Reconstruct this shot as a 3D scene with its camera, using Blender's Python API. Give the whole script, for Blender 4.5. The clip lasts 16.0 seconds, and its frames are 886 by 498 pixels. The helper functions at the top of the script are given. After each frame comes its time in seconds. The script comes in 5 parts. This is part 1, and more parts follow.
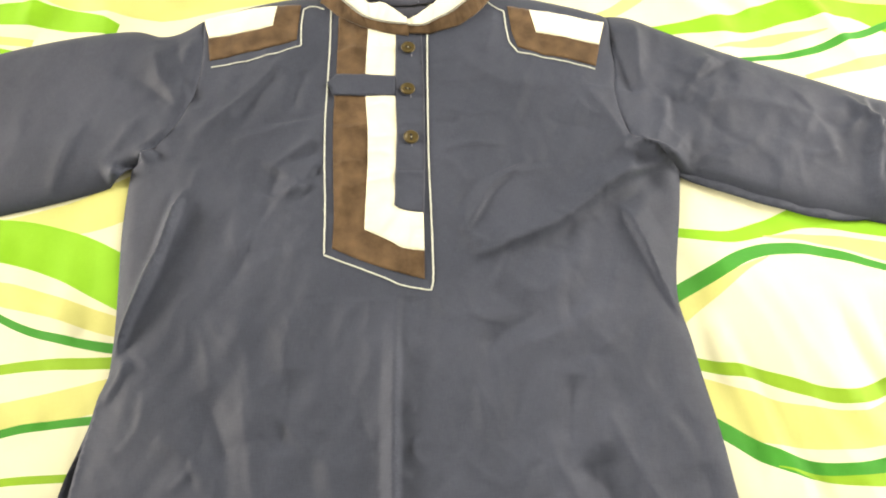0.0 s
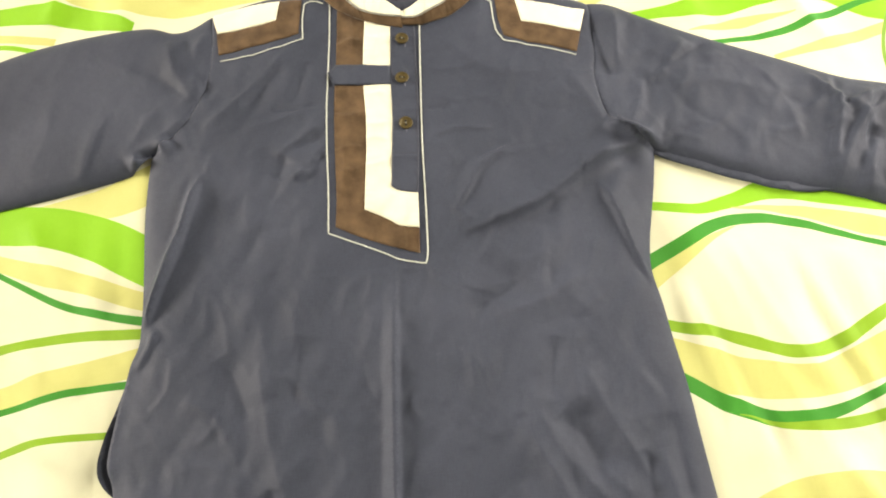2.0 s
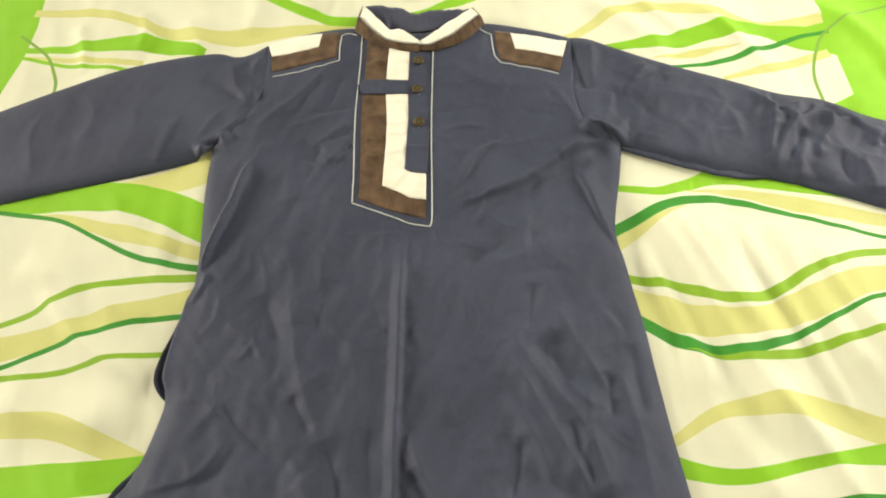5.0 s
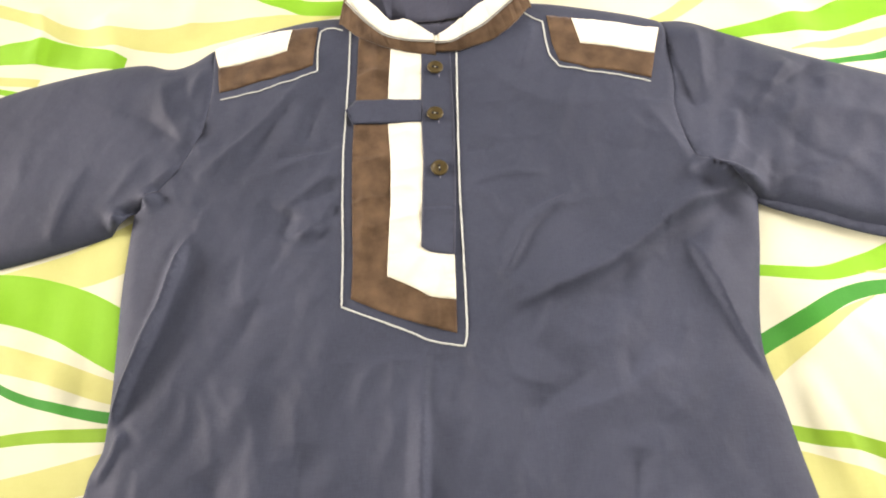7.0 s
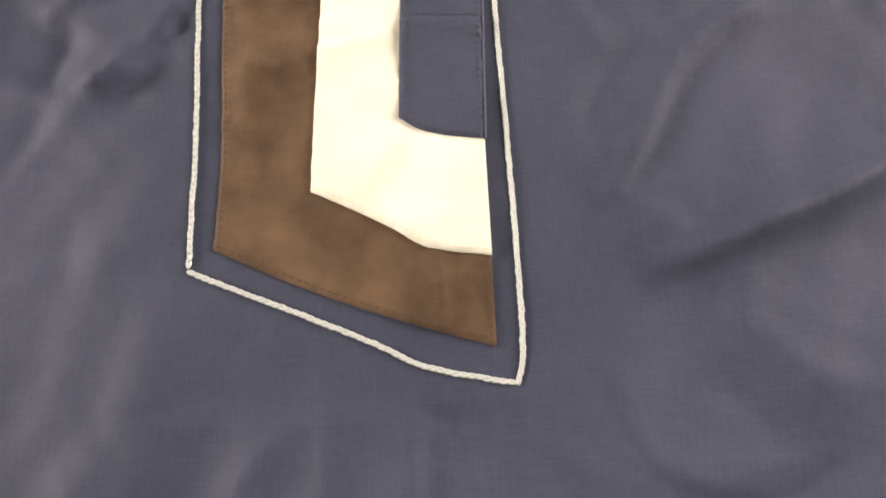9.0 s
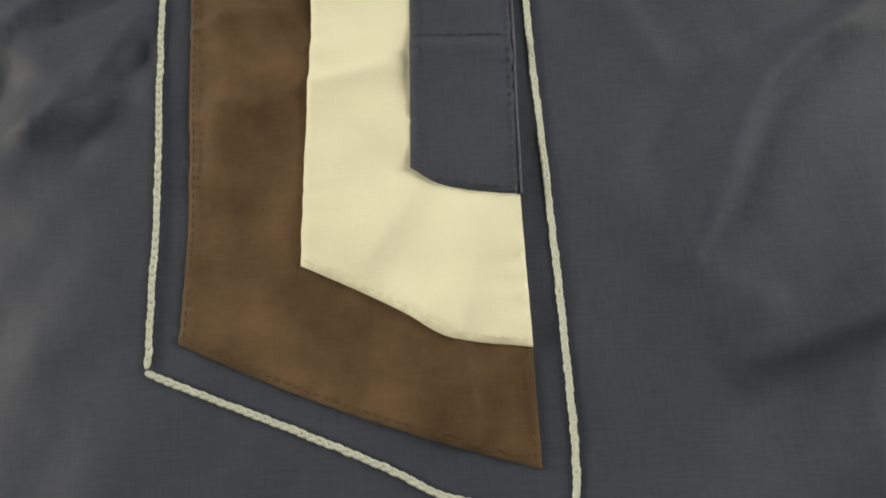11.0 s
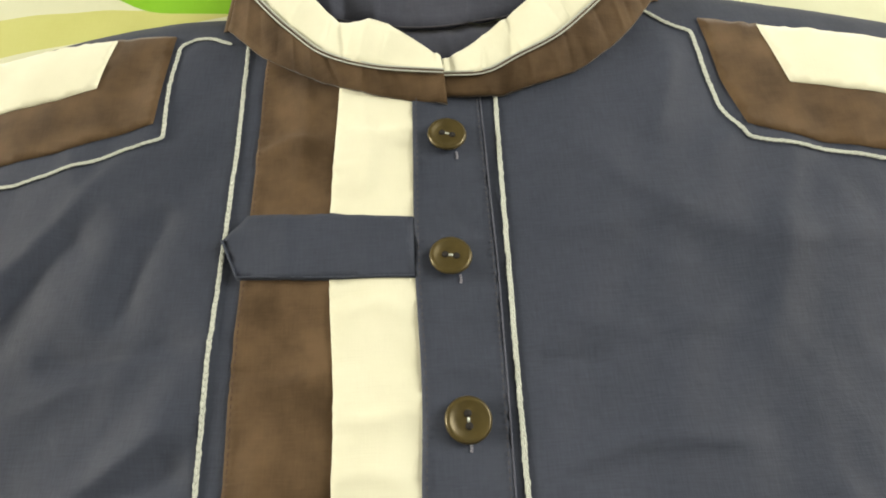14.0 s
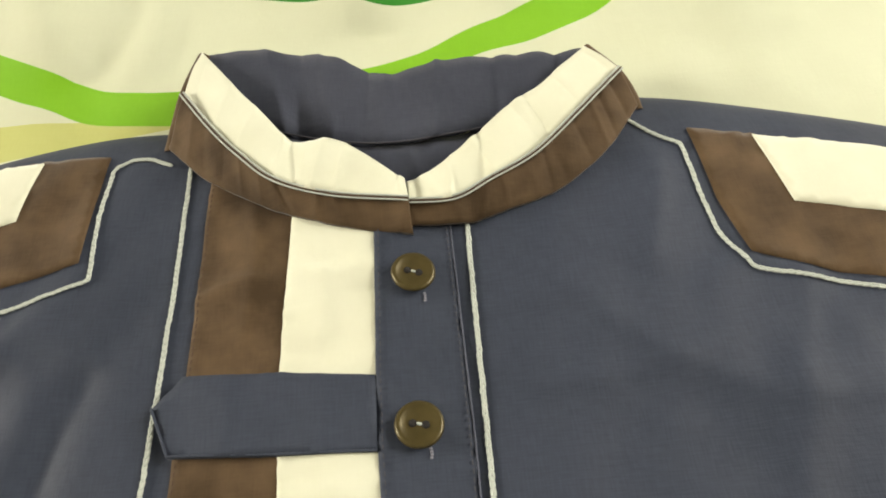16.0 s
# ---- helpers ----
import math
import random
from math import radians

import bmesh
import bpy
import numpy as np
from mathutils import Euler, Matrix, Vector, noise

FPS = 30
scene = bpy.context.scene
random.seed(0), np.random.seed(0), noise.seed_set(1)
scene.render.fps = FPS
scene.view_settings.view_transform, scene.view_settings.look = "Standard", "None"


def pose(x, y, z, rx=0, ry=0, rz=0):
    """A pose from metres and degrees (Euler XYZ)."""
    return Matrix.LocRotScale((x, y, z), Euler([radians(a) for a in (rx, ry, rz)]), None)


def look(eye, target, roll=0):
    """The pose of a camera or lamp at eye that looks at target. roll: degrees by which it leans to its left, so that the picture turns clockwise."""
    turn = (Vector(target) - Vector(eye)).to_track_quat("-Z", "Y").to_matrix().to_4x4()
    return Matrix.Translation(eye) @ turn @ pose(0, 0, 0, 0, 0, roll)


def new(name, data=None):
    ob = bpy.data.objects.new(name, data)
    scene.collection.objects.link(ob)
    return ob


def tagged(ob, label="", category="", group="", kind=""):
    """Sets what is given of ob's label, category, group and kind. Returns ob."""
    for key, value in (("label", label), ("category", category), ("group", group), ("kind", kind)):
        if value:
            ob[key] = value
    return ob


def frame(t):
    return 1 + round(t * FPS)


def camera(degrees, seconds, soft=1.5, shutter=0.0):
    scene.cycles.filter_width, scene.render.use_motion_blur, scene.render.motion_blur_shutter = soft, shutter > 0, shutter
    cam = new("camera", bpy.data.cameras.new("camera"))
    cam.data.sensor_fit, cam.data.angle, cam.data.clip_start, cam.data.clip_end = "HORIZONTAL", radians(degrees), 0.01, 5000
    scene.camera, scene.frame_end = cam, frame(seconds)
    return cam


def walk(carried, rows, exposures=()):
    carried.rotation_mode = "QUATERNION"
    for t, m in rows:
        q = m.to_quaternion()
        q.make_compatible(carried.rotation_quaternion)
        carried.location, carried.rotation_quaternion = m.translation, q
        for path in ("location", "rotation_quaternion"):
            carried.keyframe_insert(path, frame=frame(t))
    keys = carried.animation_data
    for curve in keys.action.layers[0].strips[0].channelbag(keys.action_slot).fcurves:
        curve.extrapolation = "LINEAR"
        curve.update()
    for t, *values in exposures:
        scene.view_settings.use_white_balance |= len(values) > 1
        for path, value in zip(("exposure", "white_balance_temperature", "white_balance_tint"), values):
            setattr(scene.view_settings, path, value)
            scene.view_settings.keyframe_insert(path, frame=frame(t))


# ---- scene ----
from mathutils.geometry import delaunay_2d_cdt

cam = camera(66.0, 16.0, soft=1.9)
PATH = [
    (0, (0.063, -0.185, 0.537), (0.055, 0.591, -1.306), -2.7),
    (0.5, (0.07, -0.177, 0.543), (0.075, 0.639, -1.283), -3.6),
    (1, (0.072, -0.187, 0.554), (0.081, 0.627, -1.273), -4.1),
    (1.5, (0.073, -0.188, 0.559), (0.063, 0.613, -1.273), -4.8),
    (2, (0.079, -0.204, 0.59), (0.036, 0.498, -1.282), -6.6),
    (2.5, (0.101, -0.241, 0.65), (0.063, 0.474, -1.217), -6.0),
    (3, (0.127, -0.324, 0.705), (0.098, 0.511, -1.112), -4.4),
    (3.5, (0.143, -0.385, 0.717), (0.083, 0.516, -1.068), -5.3),
    (3.7, (0.144, -0.398, 0.719), (0.071, 0.518, -1.058), -5.8),
    (5.8, (0.085, -0.332, 0.616), (-0.024, 0.221, -0.384), -12.4),
    (5.9, (0.104, -0.290, 0.612), (-0.043, 0.248, -0.388), -15.5),
    (6, (0.104, -0.236, 0.599), (-0.113, 0.681, -1.165), -13.8),
    (6.5, (0.096, -0.194, 0.525), (-0.075, 0.656, -1.277), -12.2),
    (7, (0.079, -0.138, 0.471), (-0.088, 0.703, -1.336), -14.0),
    (7.5, (0.047, -0.108, 0.361), (0.041, 0.785, -1.429), -4.0),
    (8, (0.038, -0.074, 0.252), (0.075, 0.597, -1.632), -0.3),
    (8.5, (0.026, -0.04, 0.226), (0.071, 0.542, -1.687), 0.9),
    (8.7, (0.034, -0.029, 0.212), (0.020, 0.552, -1.700), -4.0),
    (10.8, (0.030, 0.009, 0.161), (-0.006, 0.560, -1.762), -6.2),
    (11, (0.031, 0.015, 0.16), (-0.021, 0.577, -1.759), -8.6),
    (11.5, (0.032, 0.030, 0.161), (-0.037, 0.630, -1.745), -9.1),
    (12, (0.038, 0.051, 0.169), (-0.091, 0.653, -1.734), -15.2),
    (12.5, (0.042, 0.051, 0.171), (-0.105, 0.808, -1.674), -14.5),
    (13, (0.042, 0.055, 0.172), (-0.1, 0.829, -1.667), -13.8),
    (13.5, (0.038, 0.072, 0.188), (-0.052, 0.888, -1.636), -9.6),
    (14, (0.038, 0.1, 0.209), (-0.024, 1.008, -1.572), -7.3),
    (14.5, (0.045, 0.11, 0.222), (0.008, 1.098, -1.517), -6.3),
    (15, (0.05, 0.123, 0.217), (0.03, 1.132, -1.509), -6.2),
    (15.5, (0.05, 0.132, 0.208), (0.05, 1.136, -1.522), -5.2),
    (16, (0.045, 0.142, 0.198), (0.039, 1.162, -1.522), -5.7),
]
# exposure: the clip's camera brightens and darkens on the way
EXPOSURES = [(0, -0.03, 7800, 14), (1.5, -0.16, 7850, 15), (2.5, -0.28, 7650, 15), (3, -0.50, 7500, 15), (3.7, -0.68, 7450, 15), (5.8, -0.45, 7150, 17), (6.5, -0.26, 7050, 21), (7, -0.16, 7050, 25),
             (7.5, 0.05, 6950, 29), (8, 0.47, 7150, 30), (8.7, -0.08, 7150, 30), (10.8, -1.18, 7650, 10), (12.5, -1.11, 7600, 7), (13.5, -0.84, 7450, 8), (14.5, -0.70, 7350, 10), (16, -0.78, 7300, 10)]
walk(cam, [(t, look(eye, target, roll)) for t, eye, target, roll in PATH], EXPOSURES)

# ---- world and light: assumed windows out of view, one in the west wall and a smaller one in the east wall ----
world = bpy.data.worlds.new("world")
scene.world = world
world.use_nodes = True
sky = world.node_tree.nodes.new("ShaderNodeTexSky")
sky.sky_type, sky.sun_disc = "NISHITA", False
sky.sun_elevation, sky.sun_rotation = radians(40), radians(90)
back = world.node_tree.nodes["Background"]
back.inputs["Strength"].default_value = 0.1
world.node_tree.links.new(sky.outputs[0], back.inputs[0])

WINDOW = (-0.20, 1.60, 0.95, 2.45)        # y from, y to, z from, z to in the wall at x = -5
WINDOW_EAST = (0.00, 1.20, 0.30, 1.50)    # the same, in the wall at x = 1.6; unseen, added to brighten the right sleeve


def window_lamp(place, opening, target, energy, colour):
    lamp = new("window_light", bpy.data.lights.new("window_light", "AREA"))
    lamp.data.shape, lamp.data.size, lamp.data.size_y = "RECTANGLE", opening[1] - opening[0] - 0.05, opening[3] - opening[2] - 0.05
    lamp.data.energy, lamp.data.color = energy, colour
    lamp.matrix_world = look(place, target)


window_lamp((-5.03, 0.70, 1.70), WINDOW, (0.0, 0.0, 0.2), 610, (0.985, 0.98, 0.955))
window_lamp((1.63, 0.60, 0.90), WINDOW_EAST, (0.2, 0.2, 0.2), 78, (0.97, 0.98, 0.97))


# ---- materials ----
def fabric(name, colour, worn, rough=0.75, weave=640.0, bump=0.09, slub=0.28, sheen=0.2, blotch=14.0, crinkle=0.0, even=0.2):
    """Woven cloth: threads both ways, thick-and-thin yarn, faint worn patches."""
    m = bpy.data.materials.new(name)
    m.use_nodes = True
    n, l = m.node_tree.nodes, m.node_tree.links
    p = n["Principled BSDF"]
    p.inputs["Roughness"].default_value = rough
    p.inputs["Specular IOR Level"].default_value = 0.25
    p.inputs["Sheen Weight"].default_value = sheen
    p.inputs["Sheen Roughness"].default_value = 0.4
    co = n.new("ShaderNodeTexCoord")
    big = n.new("ShaderNodeTexNoise")
    big.inputs["Scale"].default_value, big.inputs["Detail"].default_value = blotch, 5
    l.new(co.outputs["Object"], big.inputs["Vector"])
    yarns = []
    for scale in ((150, 1900, 150), (1900, 150, 150)):
        mp = n.new("ShaderNodeMapping")
        mp.inputs["Scale"].default_value = scale
        l.new(co.outputs["Object"], mp.inputs["Vector"])
        t = n.new("ShaderNodeTexNoise")
        t.inputs["Scale"].default_value, t.inputs["Detail"].default_value = 1.0, 3
        l.new(mp.outputs[0], t.inputs["Vector"])
        yarns.append(t)
    add = n.new("ShaderNodeMath"); add.operation = "ADD"
    l.new(yarns[0].outputs[0], add.inputs[0]); l.new(yarns[1].outputs[0], add.inputs[1])
    mixf = n.new("ShaderNodeMath"); mixf.operation = "MULTIPLY_ADD"
    l.new(add.outputs[0], mixf.inputs[0])
    mixf.inputs[1].default_value = slub
    l.new(big.outputs[0], mixf.inputs[2])
    ramp = n.new("ShaderNodeMapRange")
    ramp.inputs[1].default_value, ramp.inputs[2].default_value = 0.5 - even + slub * 0.75, 0.5 + even + slub * 1.25
    l.new(mixf.outputs[0], ramp.inputs[0])
    mix = n.new("ShaderNodeMix"); mix.data_type = "RGBA"
    mix.inputs[6].default_value, mix.inputs[7].default_value = (*colour, 1), (*worn, 1)
    l.new(ramp.outputs[0], mix.inputs[0])
    l.new(mix.outputs[2], p.inputs["Base Color"])
    waves = []
    for axis in ("X", "Y"):
        w = n.new("ShaderNodeTexWave")
        w.bands_direction = axis
        w.inputs["Scale"].default_value, w.inputs["Distortion"].default_value = weave, 0.6
        l.new(co.outputs["Object"], w.inputs["Vector"])
        waves.append(w)
    mul = n.new("ShaderNodeMath"); mul.operation = "MULTIPLY"
    l.new(waves[0].outputs[0], mul.inputs[0]); l.new(waves[1].outputs[0], mul.inputs[1])
    sumb = n.new("ShaderNodeMath"); sumb.operation = "ADD"
    weak = n.new("ShaderNodeMath"); weak.operation = "MULTIPLY"
    weak.inputs[1].default_value = 0.12
    l.new(mul.outputs[0], weak.inputs[0])
    l.new(weak.outputs[0], sumb.inputs[0]); l.new(add.outputs[0], sumb.inputs[1])
    b = n.new("ShaderNodeBump")
    b.inputs["Strength"].default_value, b.inputs["Distance"].default_value = bump, 0.0004
    l.new(sumb.outputs[0], b.inputs["Height"])
    if crinkle:
        c = n.new("ShaderNodeTexNoise")
        c.inputs["Scale"].default_value, c.inputs["Detail"].default_value = 38, 7
        c.inputs["Roughness"].default_value, c.inputs["Distortion"].default_value = 0.55, 0.25
        l.new(co.outputs["Object"], c.inputs["Vector"])
        soft = n.new("ShaderNodeBump")
        soft.inputs["Strength"].default_value, soft.inputs["Distance"].default_value = crinkle, 0.004
        l.new(c.outputs[0], soft.inputs["Height"])
        l.new(soft.outputs[0], b.inputs["Normal"])
    l.new(b.outputs[0], p.inputs["Normal"])
    return m


def plain(name, colour, rough=0.5, metal=0.0, vary=0.12, scale=40.0, bump=0.1):
    m = bpy.data.materials.new(name)
    m.use_nodes = True
    n, l = m.node_tree.nodes, m.node_tree.links
    p = n["Principled BSDF"]
    p.inputs["Roughness"].default_value, p.inputs["Metallic"].default_value = rough, metal
    co, t = n.new("ShaderNodeTexCoord"), n.new("ShaderNodeTexNoise")
    t.inputs["Scale"].default_value, t.inputs["Detail"].default_value = scale, 6
    l.new(co.outputs["Object"], t.inputs["Vector"])
    mix = n.new("ShaderNodeMix"); mix.data_type = "RGBA"
    mix.inputs[6].default_value = (*[c * (1 - vary) for c in colour], 1)
    mix.inputs[7].default_value = (*[min(1, c * (1 + vary)) for c in colour], 1)
    l.new(t.outputs[0], mix.inputs[0])
    l.new(mix.outputs[2], p.inputs["Base Color"])
    b = n.new("ShaderNodeBump")
    b.inputs["Strength"].default_value, b.inputs["Distance"].default_value = bump, 0.001
    l.new(t.outputs[0], b.inputs["Height"])
    l.new(b.outputs[0], p.inputs["Normal"])
    return m


SLATE = fabric("slate_cotton", (0.0238, 0.0308, 0.0468), (0.0455, 0.0550, 0.0790), rough=0.70, sheen=0.03, slub=0.42, blotch=9, bump=0.14, crinkle=0.26, even=0.18)
LINING = fabric("slate_lining", (0.034, 0.039, 0.056), (0.055, 0.061, 0.083), rough=0.8, sheen=0.06, slub=0.34, blotch=24, bump=0.16, crinkle=0.34, even=0.15)
BROWN = fabric("brown_cotton", (0.046, 0.027, 0.011), (0.112, 0.071, 0.036), rough=0.85, sheen=0.12, blotch=60, bump=0.09, slub=0.14, crinkle=0.16, even=0.17)
CREAM = fabric("cream_cotton", (0.62, 0.625, 0.475), (0.69, 0.70, 0.55), rough=0.85, bump=0.10, slub=0.12, blotch=40, crinkle=0.07)
SHEET = fabric("sheet_cotton", (0.540, 0.563, 0.392), (0.590, 0.618, 0.447), rough=0.8, weave=700, bump=0.12, slub=0.3, sheen=0.05, crinkle=0.12)
LIME = fabric("lime_print", (0.160, 0.40, 0.014), (0.200, 0.46, 0.022), rough=0.8, weave=700, bump=0.12, slub=0.3, sheen=0.05, crinkle=0.12)
OLIVE = fabric("straw_print", (0.45, 0.47, 0.15), (0.51, 0.53, 0.20), rough=0.8, weave=700, bump=0.12, slub=0.3, sheen=0.05, crinkle=0.12)
GREEN = fabric("green_print", (0.021, 0.195, 0.018), (0.036, 0.24, 0.027), rough=0.8, weave=700, bump=0.12, slub=0.3, sheen=0.05, crinkle=0.12)
MOSS = fabric("moss_print", (0.165, 0.33, 0.018), (0.205, 0.38, 0.030), rough=0.8, weave=700, bump=0.12, slub=0.3, sheen=0.05, crinkle=0.12)
LEAF = fabric("leaf_print", (0.13, 0.27, 0.035), (0.17, 0.32, 0.05), rough=0.8, weave=700, bump=0.12, slub=0.3, sheen=0.05, crinkle=0.12)
WHITE = fabric("white_print", (0.70, 0.77, 0.62), (0.76, 0.82, 0.67), rough=0.8, weave=700, bump=0.12, slub=0.3, sheen=0.05, crinkle=0.12)
THREAD = plain("pale_thread", (0.42, 0.455, 0.40), rough=0.8, scale=900, vary=0.08)
DARK_THREAD = plain("dark_thread", (0.045, 0.045, 0.055), rough=0.8, scale=900)
BROWN_THREAD = plain("brown_thread", (0.055, 0.028, 0.012), rough=0.8, scale=900)
PALER_SLATE = plain("paler_slate", (0.075, 0.083, 0.112), rough=0.85, scale=600, vary=0.3)
TAN_THREAD = plain("tan_thread", (0.60, 0.57, 0.42), rough=0.8, scale=900)
GREY_THREAD = plain("grey_thread", (0.20, 0.20, 0.23), rough=0.8, scale=900)
BRASS = plain("horn_button", (0.075, 0.057, 0.018), rough=0.32, metal=0.35, scale=260, vary=0.35)
HOLE_SHADE = plain("hole_shade", (0.012, 0.010, 0.008), rough=0.9)
PAINT = plain("wall_paint", (0.38, 0.365, 0.335), rough=0.85, scale=9, vary=0.04)
TILE = plain("floor_stone", (0.36, 0.335, 0.30), rough=0.5, scale=5)
FRAME = plain("window_paint", (0.75, 0.74, 0.70), rough=0.5, scale=20, vary=0.04)
TICK = fabric("mattress_tick", (0.7, 0.69, 0.66), (0.76, 0.75, 0.72), weave=400)
GLASS = bpy.data.materials.new("window_glass")
GLASS.use_nodes = True
GLASS.node_tree.nodes["Principled BSDF"].inputs["Transmission Weight"].default_value = 1
GLASS.node_tree.nodes["Principled BSDF"].inputs["Roughness"].default_value = 0.02


# ---- small tools ----
def thing(name, label, category, kind="", group="", at=(0, 0, 0)):
    ob = new(name)
    ob.location = at
    return tagged(ob, label, category, group, kind)


def mesh_part(name, verts, faces, material, parent=None, label="", smooth=True, kind=""):
    me = bpy.data.meshes.new(name)
    me.from_pydata([tuple(map(float, v)) for v in verts], [], [tuple(int(i) for i in f) for f in faces])
    me.materials.append(material)
    if smooth:
        me.polygons.foreach_set("use_smooth", [True] * len(me.polygons))
    me.update()
    ob = new(name, me)
    if parent:
        ob.parent = parent
        ob.matrix_parent_inverse = Matrix.Translation(parent.location).inverted()
    if label or kind:
        tagged(ob, label, kind=kind)
    return ob


def part(name, bm, material, parent=None, label="", smooth=True):
    me = bpy.data.meshes.new(name)
    bm.to_mesh(me)
    bm.free()
    me.materials.append(material)
    if smooth:
        me.polygons.foreach_set("use_smooth", [True] * len(me.polygons))
    ob = new(name, me)
    if parent:
        ob.parent = parent
        ob.matrix_parent_inverse = Matrix.Translation(parent.location).inverted()
    if label:
        tagged(ob, label)
    return ob


def box(bm, lo, hi):
    m = Matrix.LocRotScale([(a + b) / 2 for a, b in zip(lo, hi)], None, [b - a for a, b in zip(lo, hi)])
    bmesh.ops.create_cube(bm, size=1, matrix=m)


def spline(points, step=0.003, closed=False):
    """A smooth curve through the points (any dimension), as an array of even steps."""
    p = np.array(points, float)
    n = len(p)
    out = []
    for i in range(n if closed else n - 1):
        a, b = p[i], p[(i + 1) % n]
        pa = p[i - 1] if (i or closed) else 2 * a - b
        pb = p[(i + 2) % n] if (closed or i + 2 < n) else 2 * b - a
        k = max(2, int(np.linalg.norm(b - a) / step) + 1)
        t = np.linspace(0, 1, k, endpoint=False)[:, None]
        out.append(0.5 * (2 * a + (b - pa) * t + (2 * pa - 5 * a + 4 * b - pb) * t ** 2 + (3 * a - pa - 3 * b + pb) * t ** 3))
    if not closed:
        out.append(p[-1:])
    return np.concatenate(out)


def polyline(points, step=0.003, closed=True):
    p = np.array(points, float)
    out = []
    for i in range(len(p) if closed else len(p) - 1):
        a, b = p[i], p[(i + 1) % len(p)]
        k = max(1, int(np.linalg.norm(b - a) / step))
        out.append(a + (b - a) * np.linspace(0, 1, k, endpoint=False)[:, None])
    if not closed:
        out.append(p[-1:])
    return np.concatenate(out)


def near(xy, line, closed=False):
    """Distance from each point to a polyline, the side (+ is left of it) and how far along (0 to 1) the nearest place lies."""
    a = line if closed else line[:-1]
    b = np.roll(line, -1, axis=0) if closed else line[1:]
    best, side, along = np.full(len(xy), 9.0), np.zeros(len(xy)), np.zeros(len(xy))
    for i in range(len(a)):
        d = b[i] - a[i]
        ll = d @ d
        if ll < 1e-14:
            continue
        q = xy - a[i]
        t = np.clip((q @ d) / ll, 0, 1)
        e = q - t[:, None] * d
        dist = np.hypot(e[:, 0], e[:, 1])
        hit = dist < best
        best[hit] = dist[hit]
        side[hit] = np.sign(d[0] * q[hit, 1] - d[1] * q[hit, 0])
        along[hit] = (i + t[hit]) / len(a)
    return best, side, along


def inside(xy, poly):
    c = np.zeros(len(xy), bool)
    x, y = xy[:, 0], xy[:, 1]
    for (x1, y1), (x2, y2) in zip(poly, np.roll(poly, -1, axis=0)):
        if y1 == y2:
            continue
        c ^= ((y1 > y) != (y2 > y)) & (x < (x2 - x1) * (y - y1) / (y2 - y1) + x1)
    return c


def ripple(xy, waves, seed, length, stretch, angle):
    """Soft irregular waves of cloth, long along one direction."""
    rng = np.random.RandomState(seed)
    c, s = math.cos(angle), math.sin(angle)
    u, v = xy[:, 0] * c + xy[:, 1] * s, (-xy[:, 0] * s + xy[:, 1] * c) / stretch
    out = np.zeros(len(xy))
    for _ in range(waves):
        k = 2 * math.pi / (length * rng.uniform(0.6, 1.8))
        turn = rng.uniform(-0.7, 0.7)
        out += np.sin(k * (u * math.cos(turn) + v * math.sin(turn)) + rng.uniform(0, 6.28) + 1.2 * np.sin(k * 0.6 * v + rng.uniform(0, 6.28)))
    return out / math.sqrt(waves)


def creases(xy, folds, crisp=1.2):
    """Folds: (points, height, width to the left, width to the right)."""
    out = np.zeros(len(xy))
    for pts, h, wl, wr in folds:
        line = spline(pts, 0.012)
        lo, hi = line.min(0) - 4 * max(wl, wr), line.max(0) + 4 * max(wl, wr)
        pick = np.all((xy > lo) & (xy < hi), axis=1)
        if not pick.any():
            continue
        d, s, a = near(xy[pick], line)
        w = np.where(s > 0, wl, wr)
        out[pick] += h * np.exp(-(d / w) ** crisp) * np.clip(np.minimum(a, 1 - a) * 5, 0, 1) ** 0.7
    return out


